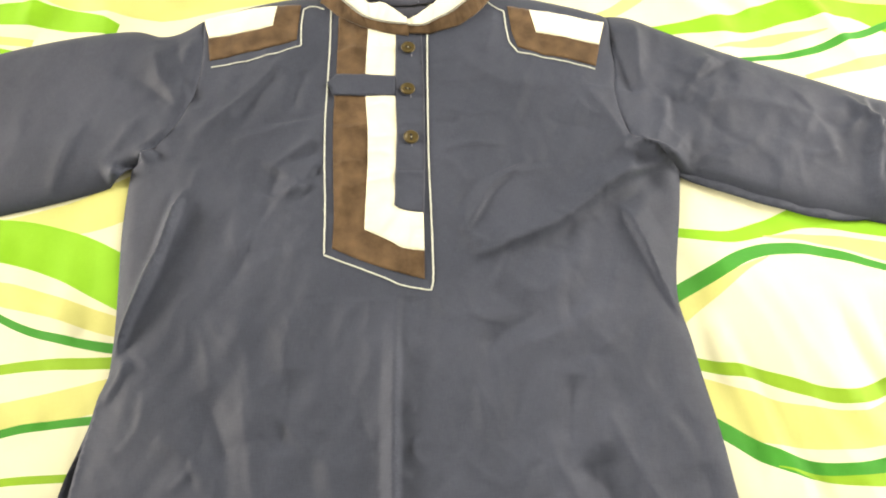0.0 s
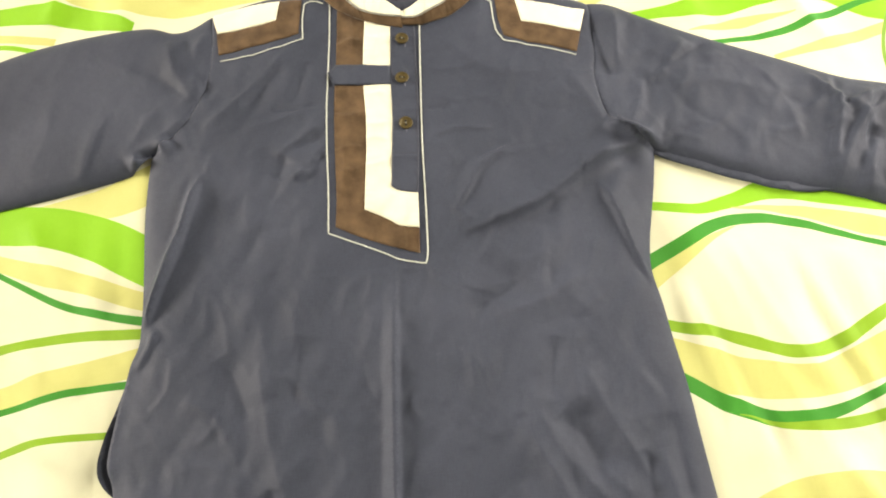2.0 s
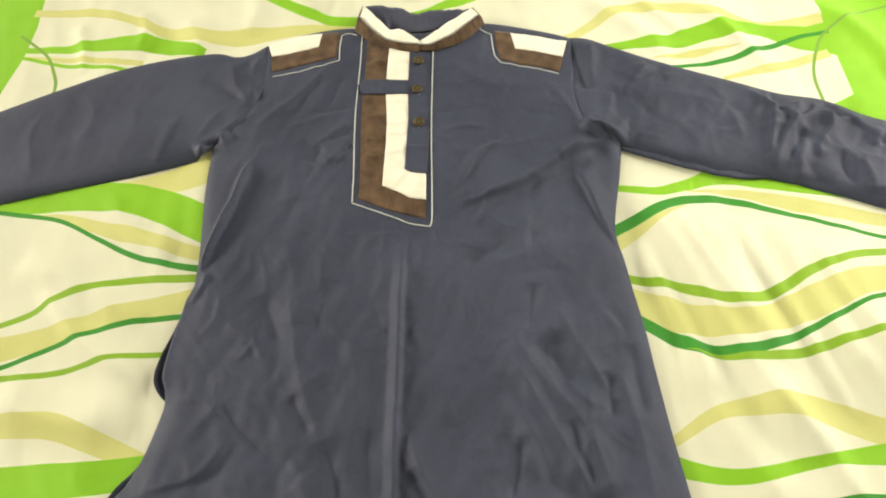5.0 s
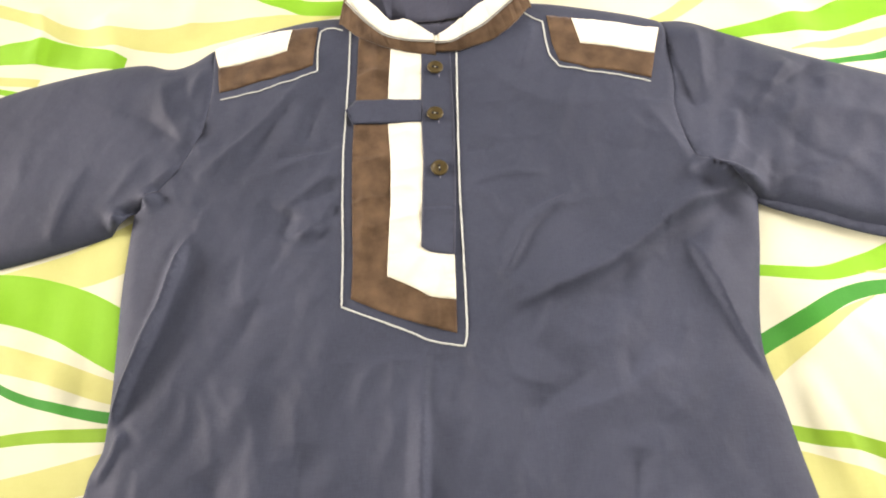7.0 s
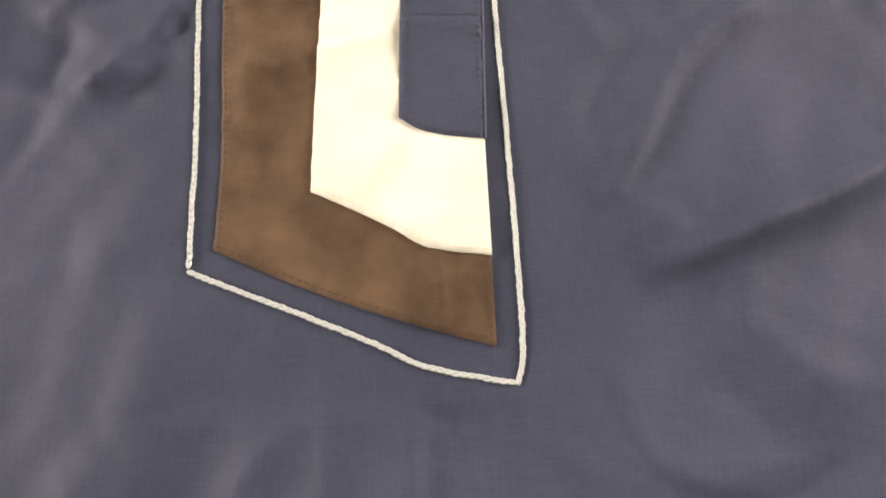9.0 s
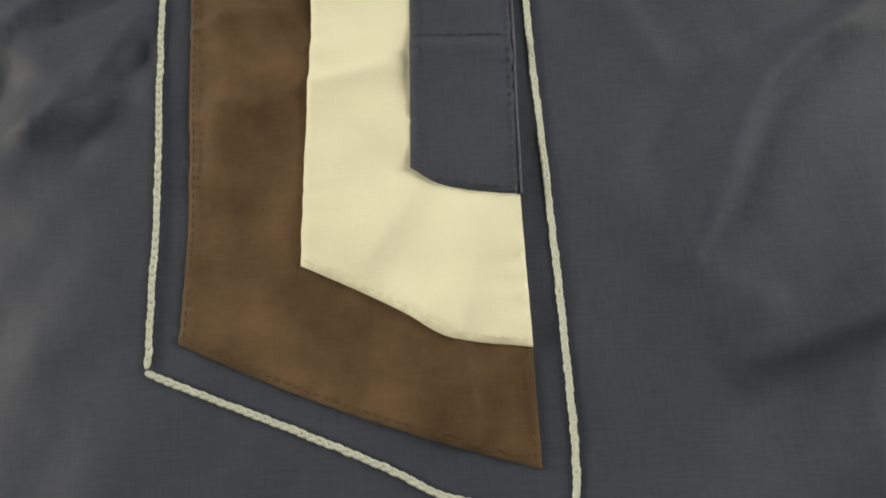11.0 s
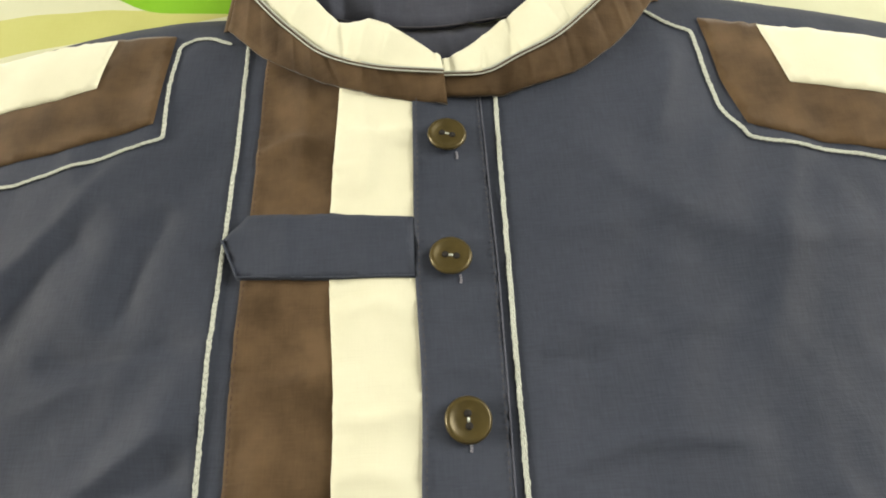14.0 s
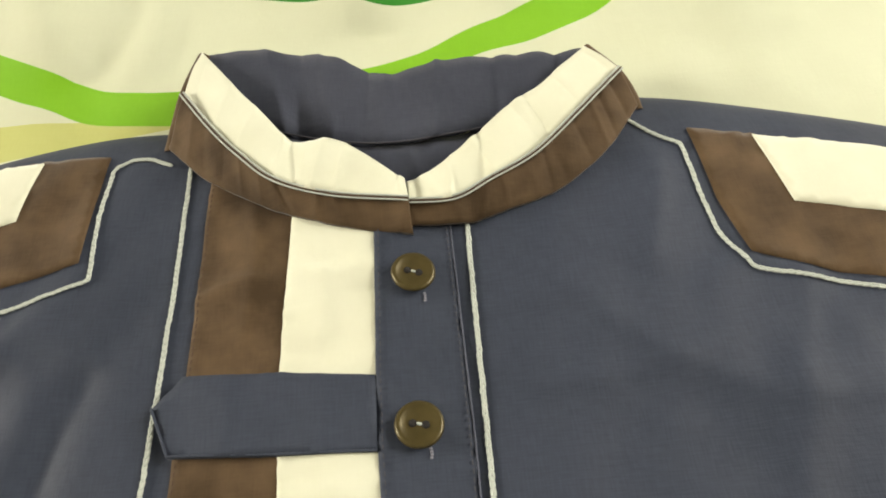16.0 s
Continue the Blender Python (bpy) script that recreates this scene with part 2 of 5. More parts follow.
# ---- the bed sheet's surface ----
SHEET_FOLDS = [
    ([(0.29, 0.03), (0.33, -0.08), (0.36, -0.16), (0.40, -0.26)], 0.0050, 0.016, 0.008),
    ([(0.34, 0.02), (0.37, -0.09), (0.40, -0.17)], 0.0040, 0.014, 0.008),
    ([(0.42, 0.00), (0.44, -0.10), (0.49, -0.20)], 0.0045, 0.016, 0.009),
    ([(0.48, -0.03), (0.50, -0.14), (0.54, -0.24)], 0.0035, 0.013, 0.008),
    ([(0.30, -0.14), (0.33, -0.22), (0.38, -0.32)], 0.0040, 0.014, 0.010),
    ([(0.25, 0.36), (0.31, 0.30), (0.36, 0.25)], 0.0030, 0.012, 0.009),
    ([(-0.20, 0.45), (-0.19, 0.38), (-0.20, 0.32)], 0.0040, 0.012, 0.012),
    ([(-0.12, 0.46), (-0.12, 0.40), (-0.10, 0.36)], 0.0040, 0.014, 0.009),
    ([(0.01, 0.47), (0.015, 0.42), (0.02, 0.37)], 0.0045, 0.012, 0.010),
    ([(0.13, 0.46), (0.16, 0.40), (0.18, 0.34)], 0.0030, 0.016, 0.010),
    ([(-0.29, 0.36), (-0.27, 0.32), (-0.26, 0.28)], 0.0030, 0.010, 0.008),
    ([(-0.42, -0.02), (-0.34, -0.05), (-0.26, -0.10)], 0.0030, 0.012, 0.010),
    ([(-0.40, -0.18), (-0.33, -0.20), (-0.25, -0.21)], 0.0035, 0.014, 0.010),
    ([(0.55, 0.32), (0.60, 0.26), (0.63, 0.18)], 0.0035, 0.014, 0.010),
    ([(0.275, -0.02), (0.300, -0.10), (0.325, -0.19)], 0.0030, 0.007, 0.005),
    ([(0.315, 0.02), (0.345, -0.06), (0.375, -0.13)], 0.0026, 0.006, 0.005),
    ([(0.385, 0.01), (0.400, -0.06), (0.430, -0.15), (0.450, -0.22)], 0.0030, 0.007, 0.005),
    ([(0.455, -0.02), (0.470, -0.09), (0.510, -0.18)], 0.0026, 0.006, 0.005),
    ([(0.370, -0.18), (0.410, -0.24), (0.440, -0.31)], 0.0030, 0.007, 0.006),
    ([(0.500, -0.16), (0.530, -0.22), (0.550, -0.30)], 0.0028, 0.007, 0.006),
    ([(0.40, 0.33), (0.44, 0.27), (0.47, 0.21)], 0.0026, 0.007, 0.006),
    ([(0.30, 0.38), (0.35, 0.32), (0.38, 0.28)], 0.0026, 0.007, 0.006),
    ([(-0.45, 0.36), (-0.43, 0.32), (-0.42, 0.27)], 0.0028, 0.007, 0.006),
    ([(-0.36, 0.38), (-0.345, 0.34), (-0.35, 0.30)], 0.0028, 0.006, 0.006),
    ([(-0.08, 0.44), (-0.07, 0.40), (-0.075, 0.35)], 0.0026, 0.007, 0.005),
    ([(0.07, 0.45), (0.075, 0.41), (0.085, 0.37)], 0.0026, 0.007, 0.005),
    ([(-0.33, 0.07), (-0.30, 0.02), (-0.24, -0.02)], 0.0024, 0.008, 0.006),
    ([(-0.38, -0.06), (-0.32, -0.12), (-0.24, -0.17)], 0.0026, 0.008, 0.006),
]


def sheet_z(xy):
    xy = np.asarray(xy, float)
    z = 0.0020 * ripple(xy, 7, 5, 0.11, 2.6, 0.35) + 0.0006 * ripple(xy, 7, 9, 0.05, 3.0, 0.2) - 0.001
    z += 2.5 * creases(xy, [(line, h, 1.7 * wl, 1.7 * wr) for line, h, wl, wr in SHEET_FOLDS], 1.7)
    sil = near(xy, SILHOUETTE, True)[0]
    lie = np.where(inside(xy, SILHOUETTE), 0.15, np.clip(0.3 + sil / 0.03, 0, 1))      # pressed flat under the shirt
    return z * lie - 0.0004


# ---- the shirt's surface ----
SHOULDER_L = [(-0.044, 0.320), (-0.078, 0.3205), (-0.118, 0.3135), (-0.168, 0.298)]
SHOULDER_R = [(0.117, 0.318), (0.145, 0.3120), (0.198, 0.2955), (0.229, 0.283)]
SEAM_L = [(-0.168, 0.298), (-0.163, 0.250), (-0.166, 0.205), (-0.184, 0.160), (-0.213, 0.130)]
SEAM_R = [(0.229, 0.283), (0.228, 0.217), (0.224, 0.180), (0.236, 0.130), (0.273, 0.104)]
SIDE_L = [(-0.213, 0.130), (-0.218, 0.103), (-0.217, 0.060), (-0.213, 0.015), (-0.210, -0.022), (-0.209, -0.055), (-0.212, -0.080), (-0.219, -0.127),
          (-0.2215, -0.160), (-0.216, -0.186), (-0.226, -0.235), (-0.236, -0.265), (-0.251, -0.294), (-0.272, -0.40), (-0.288, -0.52), (-0.300, -0.655)]
SIDE_R = [(0.273, 0.104), (0.266, 0.065), (0.255, 0.014), (0.252, -0.016), (0.257, -0.045), (0.261, -0.078), (0.267, -0.120), (0.271, -0.166),
          (0.277, -0.227), (0.284, -0.282), (0.292, -0.34), (0.300, -0.48), (0.304, -0.650)]
CUFF_TOP_L = [(-0.168, 0.298), (-0.190, 0.283), (-0.210, 0.279), (-0.240, 0.287), (-0.300, 0.281), (-0.366, 0.266), (-0.430, 0.241), (-0.500, 0.210), (-0.580, 0.172), (-0.680, 0.122)]
CUFF_LOW_L = [(-0.213, 0.130), (-0.235, 0.112), (-0.297, 0.095), (-0.366, 0.081), (-0.435, 0.067), (-0.53, 0.043), (-0.640, 0.006)]
CUFF_TOP_R = [(0.229, 0.283), (0.252, 0.279), (0.284, 0.261), (0.340, 0.232), (0.415, 0.198), (0.468, 0.174), (0.516, 0.161), (0.558, 0.135), (0.609, 0.113), (0.660, 0.085), (0.760, 0.032)]
CUFF_LOW_R = [(0.273, 0.104), (0.314, 0.088), (0.379, 0.064), (0.438, 0.049), (0.493, 0.029), (0.553, 0.003), (0.588, -0.009), (0.628, -0.025), (0.722, -0.070)]


def chain(*lines):
    out = []
    for k in lines:
        s = spline(k, 0.005)
        out.append(s[:-1])
    return np.concatenate(out)


SILHOUETTE = chain(CUFF_TOP_L[::-1], SHOULDER_L[::-1], [SHOULDER_L[0], (-0.042, 0.345), (0.03, 0.335), (0.104, 0.335), SHOULDER_R[0]], SHOULDER_R, CUFF_TOP_R,
                   [CUFF_TOP_R[-1], CUFF_LOW_R[-1]], CUFF_LOW_R[::-1], SIDE_R, [SIDE_R[-1], (0.0, -0.665), SIDE_L[-1]], SIDE_L[::-1], CUFF_LOW_L,
                   [CUFF_LOW_L[-1], CUFF_TOP_L[-1]])

SHIRT_FOLDS = [
    # body
    ([(0.262, 0.112), (0.215, 0.094), (0.160, 0.056), (0.112, 0.036), (0.085, 0.028)], 0.0100, 0.005, 0.013),
    ([(0.142, 0.120), (0.106, 0.094), (0.093, 0.073), (0.078, 0.047)], 0.0042, 0.0020, 0.007),
    ([(-0.044, 0.128), (-0.056, 0.106), (-0.074, 0.089)], 0.0032, 0.0022, 0.006),
    ([(-0.047, 0.112), (-0.060, 0.098), (-0.085, 0.092)], 0.0026, 0.0020, 0.005),
    ([(-0.046, 0.150), (-0.066, 0.136), (-0.092, 0.118)], 0.0030, 0.0022, 0.006),
    ([(0.058, 0.128), (0.085, 0.136), (0.120, 0.134)], 0.0024, 0.005, 0.0022),
    ([(0.066, 0.176), (0.090, 0.168), (0.125, 0.172)], 0.0012, 0.005, 0.0022),
    ([(0.185, 0.115), (0.150, 0.110), (0.120, 0.104)], 0.0022, 0.008, 0.004),
    ([(-0.178, 0.040), (-0.190, 0.000), (-0.200, -0.040), (-0.192, -0.060)], 0.0040, 0.004, 0.006),
    ([(-0.188, -0.050), (-0.196, -0.066), (-0.204, -0.080)], 0.0040, 0.005, 0.005),
    ([(-0.078, 0.248), (-0.105, 0.212), (-0.135, 0.180), (-0.165, 0.152)], 0.0036, 0.008, 0.005),
    ([(-0.052, 0.170), (-0.085, 0.160), (-0.125, 0.148)], 0.0022, 0.007, 0.005),
    ([(-0.050, 0.120), (-0.075, 0.090), (-0.105, 0.050), (-0.120, 0.015)], 0.0024, 0.012, 0.007),
    ([(-0.150, 0.130), (-0.160, 0.095), (-0.172, 0.050)], 0.0030, 0.008, 0.006),
    ([(0.105, 0.020), (0.135, -0.005), (0.170, 0.010)], 0.0030, 0.010, 0.014),
    ([(0.160, 0.030), (0.150, -0.010), (0.155, -0.060)], 0.0035, 0.010, 0.014),
    ([(0.110, -0.050), (0.150, -0.040), (0.190, -0.015)], 0.0030, 0.006, 0.012),
    ([(0.130, -0.110), (0.150, -0.160), (0.190, -0.215), (0.200, -0.270)], 0.0048, 0.010, 0.008),
    ([(0.180, -0.100), (0.200, -0.150), (0.230, -0.200)], 0.0040, 0.010, 0.007),
    ([(0.120, -0.190), (0.150, -0.235), (0.165, -0.290)], 0.0050, 0.010, 0.006),
    ([(0.030, -0.225), (0.045, -0.265), (0.070, -0.300)], 0.0050, 0.008, 0.004),
    ([(0.235, -0.170), (0.245, -0.230), (0.250, -0.300)], 0.0035, 0.009, 0.007),
    ([(-0.060, -0.010), (-0.068, -0.060), (-0.062, -0.120)], 0.0030, 0.014, 0.012),
    ([(-0.100, -0.060), (-0.090, -0.120), (-0.075, -0.180), (-0.045, -0.250)], 0.0040, 0.013, 0.009),
    ([(-0.030, -0.130), (-0.020, -0.190), (-0.028, -0.270)], 0.0032, 0.012, 0.012),
    ([(-0.205, -0.188), (-0.180, -0.188), (-0.160, -0.200), (-0.120, -0.240)], 0.0030, 0.006, 0.004),
    ([(-0.220, -0.275), (-0.170, -0.262), (-0.140, -0.225)], 0.0040, 0.009, 0.006),
    ([(-0.160, -0.110), (-0.130, -0.130), (-0.110, -0.165)], 0.0028, 0.009, 0.008),
    ([(0.120, 0.285), (0.115, 0.262), (0.105, 0.235)], 0.0030, 0.006, 0.006),
    ([(0.075, 0.245), (0.100, 0.215), (0.140, 0.195), (0.190, 0.195)], 0.0036, 0.014, 0.010),
    ([(0.060, 0.205), (0.090, 0.205), (0.120, 0.212)], 0.0012, 0.004, 0.003),
    ([(0.195, 0.195), (0.212, 0.165), (0.228, 0.130)], 0.0034, 0.008, 0.006),
    # sleeve beside the cream shoulder patch with the pointed end
    ([(-0.262, 0.176), (-0.270, 0.150), (-0.282, 0.100)], 0.0040, 0.005, 0.006),
    ([(-0.212, 0.182), (-0.226, 0.155), (-0.245, 0.128)], 0.0030, 0.005, 0.005),
    ([(-0.180, 0.168), (-0.200, 0.152), (-0.228, 0.132)], 0.0030, 0.004, 0.005),
    ([(-0.172, 0.270), (-0.180, 0.235), (-0.172, 0.195)], 0.0042, 0.010, 0.008),
    ([(-0.210, 0.262), (-0.200, 0.225), (-0.176, 0.185)], 0.0050, 0.010, 0.012),
    ([(-0.280, 0.245), (-0.250, 0.228), (-0.215, 0.208)], 0.0030, 0.010, 0.010),
    ([(-0.400, 0.225), (-0.375, 0.180), (-0.390, 0.130)], 0.0045, 0.014, 0.010),
    ([(-0.440, 0.200), (-0.450, 0.150), (-0.430, 0.090)], 0.0045, 0.010, 0.012),
    ([(-0.330, 0.200), (-0.320, 0.160), (-0.335, 0.110)], 0.0028, 0.012, 0.012),
    # sleeve with the crumpled elbow
    ([(0.252, 0.270), (0.250, 0.235), (0.246, 0.190)], 0.0055, 0.008, 0.010),
    ([(0.320, 0.225), (0.300, 0.198), (0.280, 0.175)], 0.0050, 0.008, 0.007),
    ([(0.226, 0.130), (0.250, 0.118), (0.278, 0.109)], 0.0130, 0.014, 0.003),
    ([(0.276, 0.112), (0.315, 0.094), (0.370, 0.072)], 0.0040, 0.010, 0.004),
    ([(0.270, 0.180), (0.262, 0.150), (0.250, 0.128)], 0.0036, 0.006, 0.006),
    ([(0.300, 0.165), (0.340, 0.172), (0.400, 0.150)], 0.0025, 0.012, 0.010),
    ([(0.458, 0.164), (0.446, 0.125), (0.430, 0.064)], 0.0055, 0.006, 0.006),
    ([(0.484, 0.154), (0.466, 0.110), (0.458, 0.056)], 0.0055, 0.006, 0.007),
    ([(0.500, 0.156), (0.470, 0.140), (0.440, 0.122)], 0.0050, 0.005, 0.006),
    ([(0.430, 0.175), (0.445, 0.150), (0.470, 0.130)], 0.0045, 0.006, 0.005),
    ([(0.520, 0.152), (0.540, 0.120), (0.560, 0.090)], 0.0045, 0.008, 0.006),
    ([(0.600, 0.112), (0.630, 0.070), (0.665, 0.035)], 0.0050, 0.007, 0.005),
    ([(0.500, 0.090), (0.530, 0.060), (0.535, 0.020)], 0.0035, 0.010, 0.008),
    ([(0.380, 0.190), (0.400, 0.150), (0.410, 0.100)], 0.0026, 0.010, 0.010),
    ([(0.580, 0.050), (0.600, 0.020), (0.605, -0.010)], 0.0038, 0.008, 0.006),
]
# deep folds of the skirt, at the armholes, at the bent elbow and beside the placket
DEEP_FOLDS = [
    ([(0.127, -0.139), (0.136, -0.164), (0.155, -0.201), (0.182, -0.254), (0.2, -0.288)], 0.0086, 0.0145, 0.0101),
    ([(0.155, -0.14), (0.175, -0.159), (0.188, -0.19)], -0.0052, 0.0174, 0.0174),
    ([(0.183, -0.217), (0.189, -0.246), (0.199, -0.279)], -0.0039, 0.0070, 0.0086),
    ([(0.198, -0.223), (0.207, -0.255), (0.213, -0.287)], 0.0052, 0.0116, 0.0072),
    ([(0.138, -0.23), (0.132, -0.258), (0.124, -0.291)], -0.0065, 0.0087, 0.0101),
    ([(0.033, -0.259), (0.045, -0.281), (0.063, -0.305)], -0.0044, 0.0070, 0.0104),
    ([(0.137, -0.258), (0.164, -0.275), (0.207, -0.297)], -0.0039, 0.0086, 0.0104),
    ([(0.158, -0.073), (0.155, -0.1), (0.151, -0.126)], -0.0046, 0.0101, 0.0087),
    ([(0.22, -0.17), (0.224, -0.191), (0.223, -0.218)], -0.0046, 0.0087, 0.0087),
    ([(0.174, -0.059), (0.171, -0.101), (0.176, -0.14)], 0.0046, 0.0145, 0.0116),
    ([(0.249, -0.142), (0.251, -0.18), (0.254, -0.216)], -0.0039, 0.0116, 0.0116),
    ([(0.087, -0.049), (0.113, -0.035), (0.138, -0.018)], -0.0039, 0.0087, 0.0087),
    ([(-0.107, -0.013), (-0.094, -0.064), (-0.08, -0.113)], 0.0039, 0.0174, 0.0116),
    ([(-0.062, -0.062), (-0.065, -0.096), (-0.066, -0.126)], -0.0046, 0.0116, 0.0101),
    ([(-0.132, -0.077), (-0.115, -0.105), (-0.104, -0.132)], -0.0039, 0.0116, 0.0101),
    ([(-0.084, -0.186), (-0.076, -0.204), (-0.063, -0.224)], -0.0046, 0.0072, 0.0087),
    ([(-0.156, -0.196), (-0.131, -0.223), (-0.101, -0.244), (-0.08, -0.253)], -0.0058, 0.0072, 0.0101),
    ([(-0.14, -0.214), (-0.145, -0.246), (-0.157, -0.264), (-0.204, -0.275)], -0.0039, 0.0086, 0.0104),
    ([(-0.05, -0.231), (-0.038, -0.265), (-0.032, -0.298)], -0.0058, 0.0116, 0.0116),
    ([(-0.009, -0.221), (-0.008, -0.255), (-0.002, -0.293)], -0.0046, 0.0145, 0.0145),
    ([(-0.073, -0.265), (-0.062, -0.281), (-0.055, -0.303)], 0.0052, 0.0145, 0.0116),
    ([(0.039, -0.161), (0.061, -0.193), (0.079, -0.217)], 0.0039, 0.0174, 0.0116),
    ([(0.229, 0.261), (0.234, 0.227), (0.241, 0.184)], -0.0054, 0.0072, 0.0087),
    ([(0.343, 0.223), (0.312, 0.204), (0.281, 0.185)], -0.0036, 0.0087, 0.0072),
    ([(0.456, 0.172), (0.454, 0.147), (0.459, 0.129)], -0.0045, 0.0058, 0.0058),
    ([(0.509, 0.141), (0.475, 0.125), (0.453, 0.098), (0.427, 0.047)], 0.0054, 0.0072, 0.0072),
    ([(0.498, 0.149), (0.484, 0.134), (0.472, 0.128)], -0.0040, 0.0043, 0.0058),
    ([(0.458, 0.04), (0.463, 0.066), (0.477, 0.1)], 0.0045, 0.0058, 0.0072),
    ([(0.454, 0.066), (0.463, 0.09), (0.477, 0.113)], -0.0045, 0.0058, 0.0058),
    ([(0.527, 0.142), (0.536, 0.123), (0.55, 0.101)], -0.0045, 0.0058, 0.0087),
    ([(0.607, 0.106), (0.623, 0.075), (0.639, 0.042)], 0.0054, 0.0087, 0.0058),
    ([(0.592, 0.036), (0.593, 0.017), (0.595, -0.01)], 0.0036, 0.0072, 0.0072),
    ([(-0.245, 0.232), (-0.216, 0.217), (-0.184, 0.19)], -0.0045, 0.0087, 0.0101),
    ([(-0.193, 0.274), (-0.179, 0.229), (-0.161, 0.186)], -0.0040, 0.0087, 0.0087),
    ([(-0.087, 0.226), (-0.107, 0.197), (-0.127, 0.175)], -0.0038, 0.0072, 0.0087),
    ([(-0.061, 0.223), (-0.07, 0.2), (-0.076, 0.177)], -0.0027, 0.0058, 0.0072),
    ([(-0.081, 0.117), (-0.087, 0.105), (-0.091, 0.094)], -0.0045, 0.0087, 0.0087),
    ([(-0.086, 0.09), (-0.1, 0.053), (-0.116, 0.009)], -0.0031, 0.0116, 0.0087),
    ([(-0.048, 0.109), (-0.058, 0.097), (-0.062, 0.08)], -0.0027, 0.0072, 0.0072),
    ([(-0.271, 0.17), (-0.279, 0.137), (-0.284, 0.097)], 0.0036, 0.0058, 0.0072),
    ([(-0.222, 0.177), (-0.227, 0.159), (-0.232, 0.143)], 0.0032, 0.0058, 0.0058),
    ([(0.136, 0.118), (0.116, 0.111), (0.098, 0.101)], -0.0036, 0.0040, 0.0060),
    ([(-0.044, 0.118), (-0.052, 0.109), (-0.063, 0.102)], -0.0036, 0.0040, 0.0050),
    ([(-0.045, 0.138), (-0.06, 0.13), (-0.076, 0.125)], -0.0030, 0.0040, 0.0060),
    ([(-0.045, 0.174), (-0.072, 0.17), (-0.097, 0.169)], -0.0030, 0.0040, 0.0050),
    ([(0.055, 0.16), (0.066, 0.161), (0.079, 0.162)], -0.0022, 0.0030, 0.0040),
]
# hard pressed creases: down the front, and at both sides of the waist
PRESSED = [
    ([(0.0215, 0.010), (0.0205, -0.05), (0.0195, -0.10), (0.0185, -0.20), (0.017, -0.30), (0.0155, -0.45), (0.013, -0.70)], 0.0066, 0.0046, 0.0110),
    ([(0.257, -0.042), (0.238, 0.000), (0.228, 0.032), (0.214, 0.072)], 0.0062, 0.0045, 0.022),
    ([(-0.161, 0.105), (-0.171, 0.062), (-0.182, 0.020), (-0.195, -0.018), (-0.207, -0.058)], 0.0085, 0.0040, 0.0100),
    ([(-0.190, -0.046), (-0.197, -0.066), (-0.207, -0.084)], 0.0040, 0.004, 0.008),
]
EDGE_LIFT = [
    ([(-0.205, -0.060), (-0.214, -0.085), (-0.2195, -0.127), (-0.2215, -0.160), (-0.212, -0.192)], 0.0080, 0.006, 0.006),
    ([(-0.218, -0.235), (-0.237, -0.265), (-0.252, -0.294), (-0.272, -0.40), (-0.29, -0.56)], 0.0070, 0.006, 0.006),
    ([(-0.235, 0.115), (-0.213, 0.130), (-0.195, 0.142)], 0.0130, 0.008, 0.008),
    ([(0.240, 0.124), (0.262, 0.112), (0.285, 0.101)], 0.0050, 0.006, 0.003),
]


def little_creases():
    """Short worn-in creases scattered over the cloth: upright on the skirt, slanting on the chest, across the sleeves."""
    rng = random.Random(12)
    out = []
    for x0, x1, y0, y1, n, turn, spread, h in ((-0.20, 0.26, -0.62, 0.00, 90, 1.57, 0.5, 0.0016), (-0.17, -0.05, 0.02, 0.24, 12, 0.9, 0.7, 0.0010), (0.06, 0.22, 0.02, 0.24, 20, 0.5, 0.8, 0.0013),
                                               (-0.60, -0.22, 0.08, 0.25, 16, 1.2, 0.6, 0.0010), (0.26, 0.42, 0.09, 0.22, 18, 0.4, 0.9, 0.0016), (0.42, 0.66, -0.02, 0.16, 46, 1.1, 0.9, 0.0034)):
        for _ in range(n):
            x, y, a, size = rng.uniform(x0, x1), rng.uniform(y0, y1), turn + rng.gauss(0, spread), rng.uniform(0.012, 0.032)
            bend = rng.uniform(-0.5, 0.5)
            pts = [(x - size * math.cos(a - bend), y - size * math.sin(a - bend)), (x, y), (x + size * math.cos(a + bend), y + size * math.sin(a + bend))]
            w = rng.uniform(0.0022, 0.0045)
            out.append((pts, h * rng.uniform(0.5, 1.3) * rng.choice((1, 1, -0.7)), w, w * rng.uniform(1.2, 2.8)))
    return out


SHIRT_FOLDS += DEEP_FOLDS + little_creases()
SEAMS = [spline(SEAM_L, 0.006), spline(SEAM_R, 0.006)]


def crumple(xy):
    """Sharp little ridges between softer hollows, as worn cotton has."""
    out = np.empty(len(xy))
    for i, (x, y) in enumerate(xy):
        p = Vector((x * 13 + 0.8 * y * 13 * 0.3, y * 9, 3.1))
        w = p + 0.45 * Vector((noise.noise(p * 1.7), noise.noise(p * 1.7 + Vector((9, 4, 1))), 0))
        out[i] = (1 - abs(noise.noise(w))) ** 2 * 0.75 + (1 - abs(noise.noise(w * 2.6 + Vector((5, 5, 0))))) ** 2 * 0.42 - 0.65
    return out


def pressed(xy):
    """Ironed-in creases: a straight slope up to a hard edge and a short drop behind it."""
    out = np.zeros(len(xy))
    for pts, h, wl, wr in PRESSED:
        d, s, a = near(xy, spline(pts, 0.012))
        out += h * np.clip(1 - d / np.where(s > 0, wl, wr), 0, 1) * np.clip(np.minimum(a, 1 - a) * 7, 0, 1)
    return out


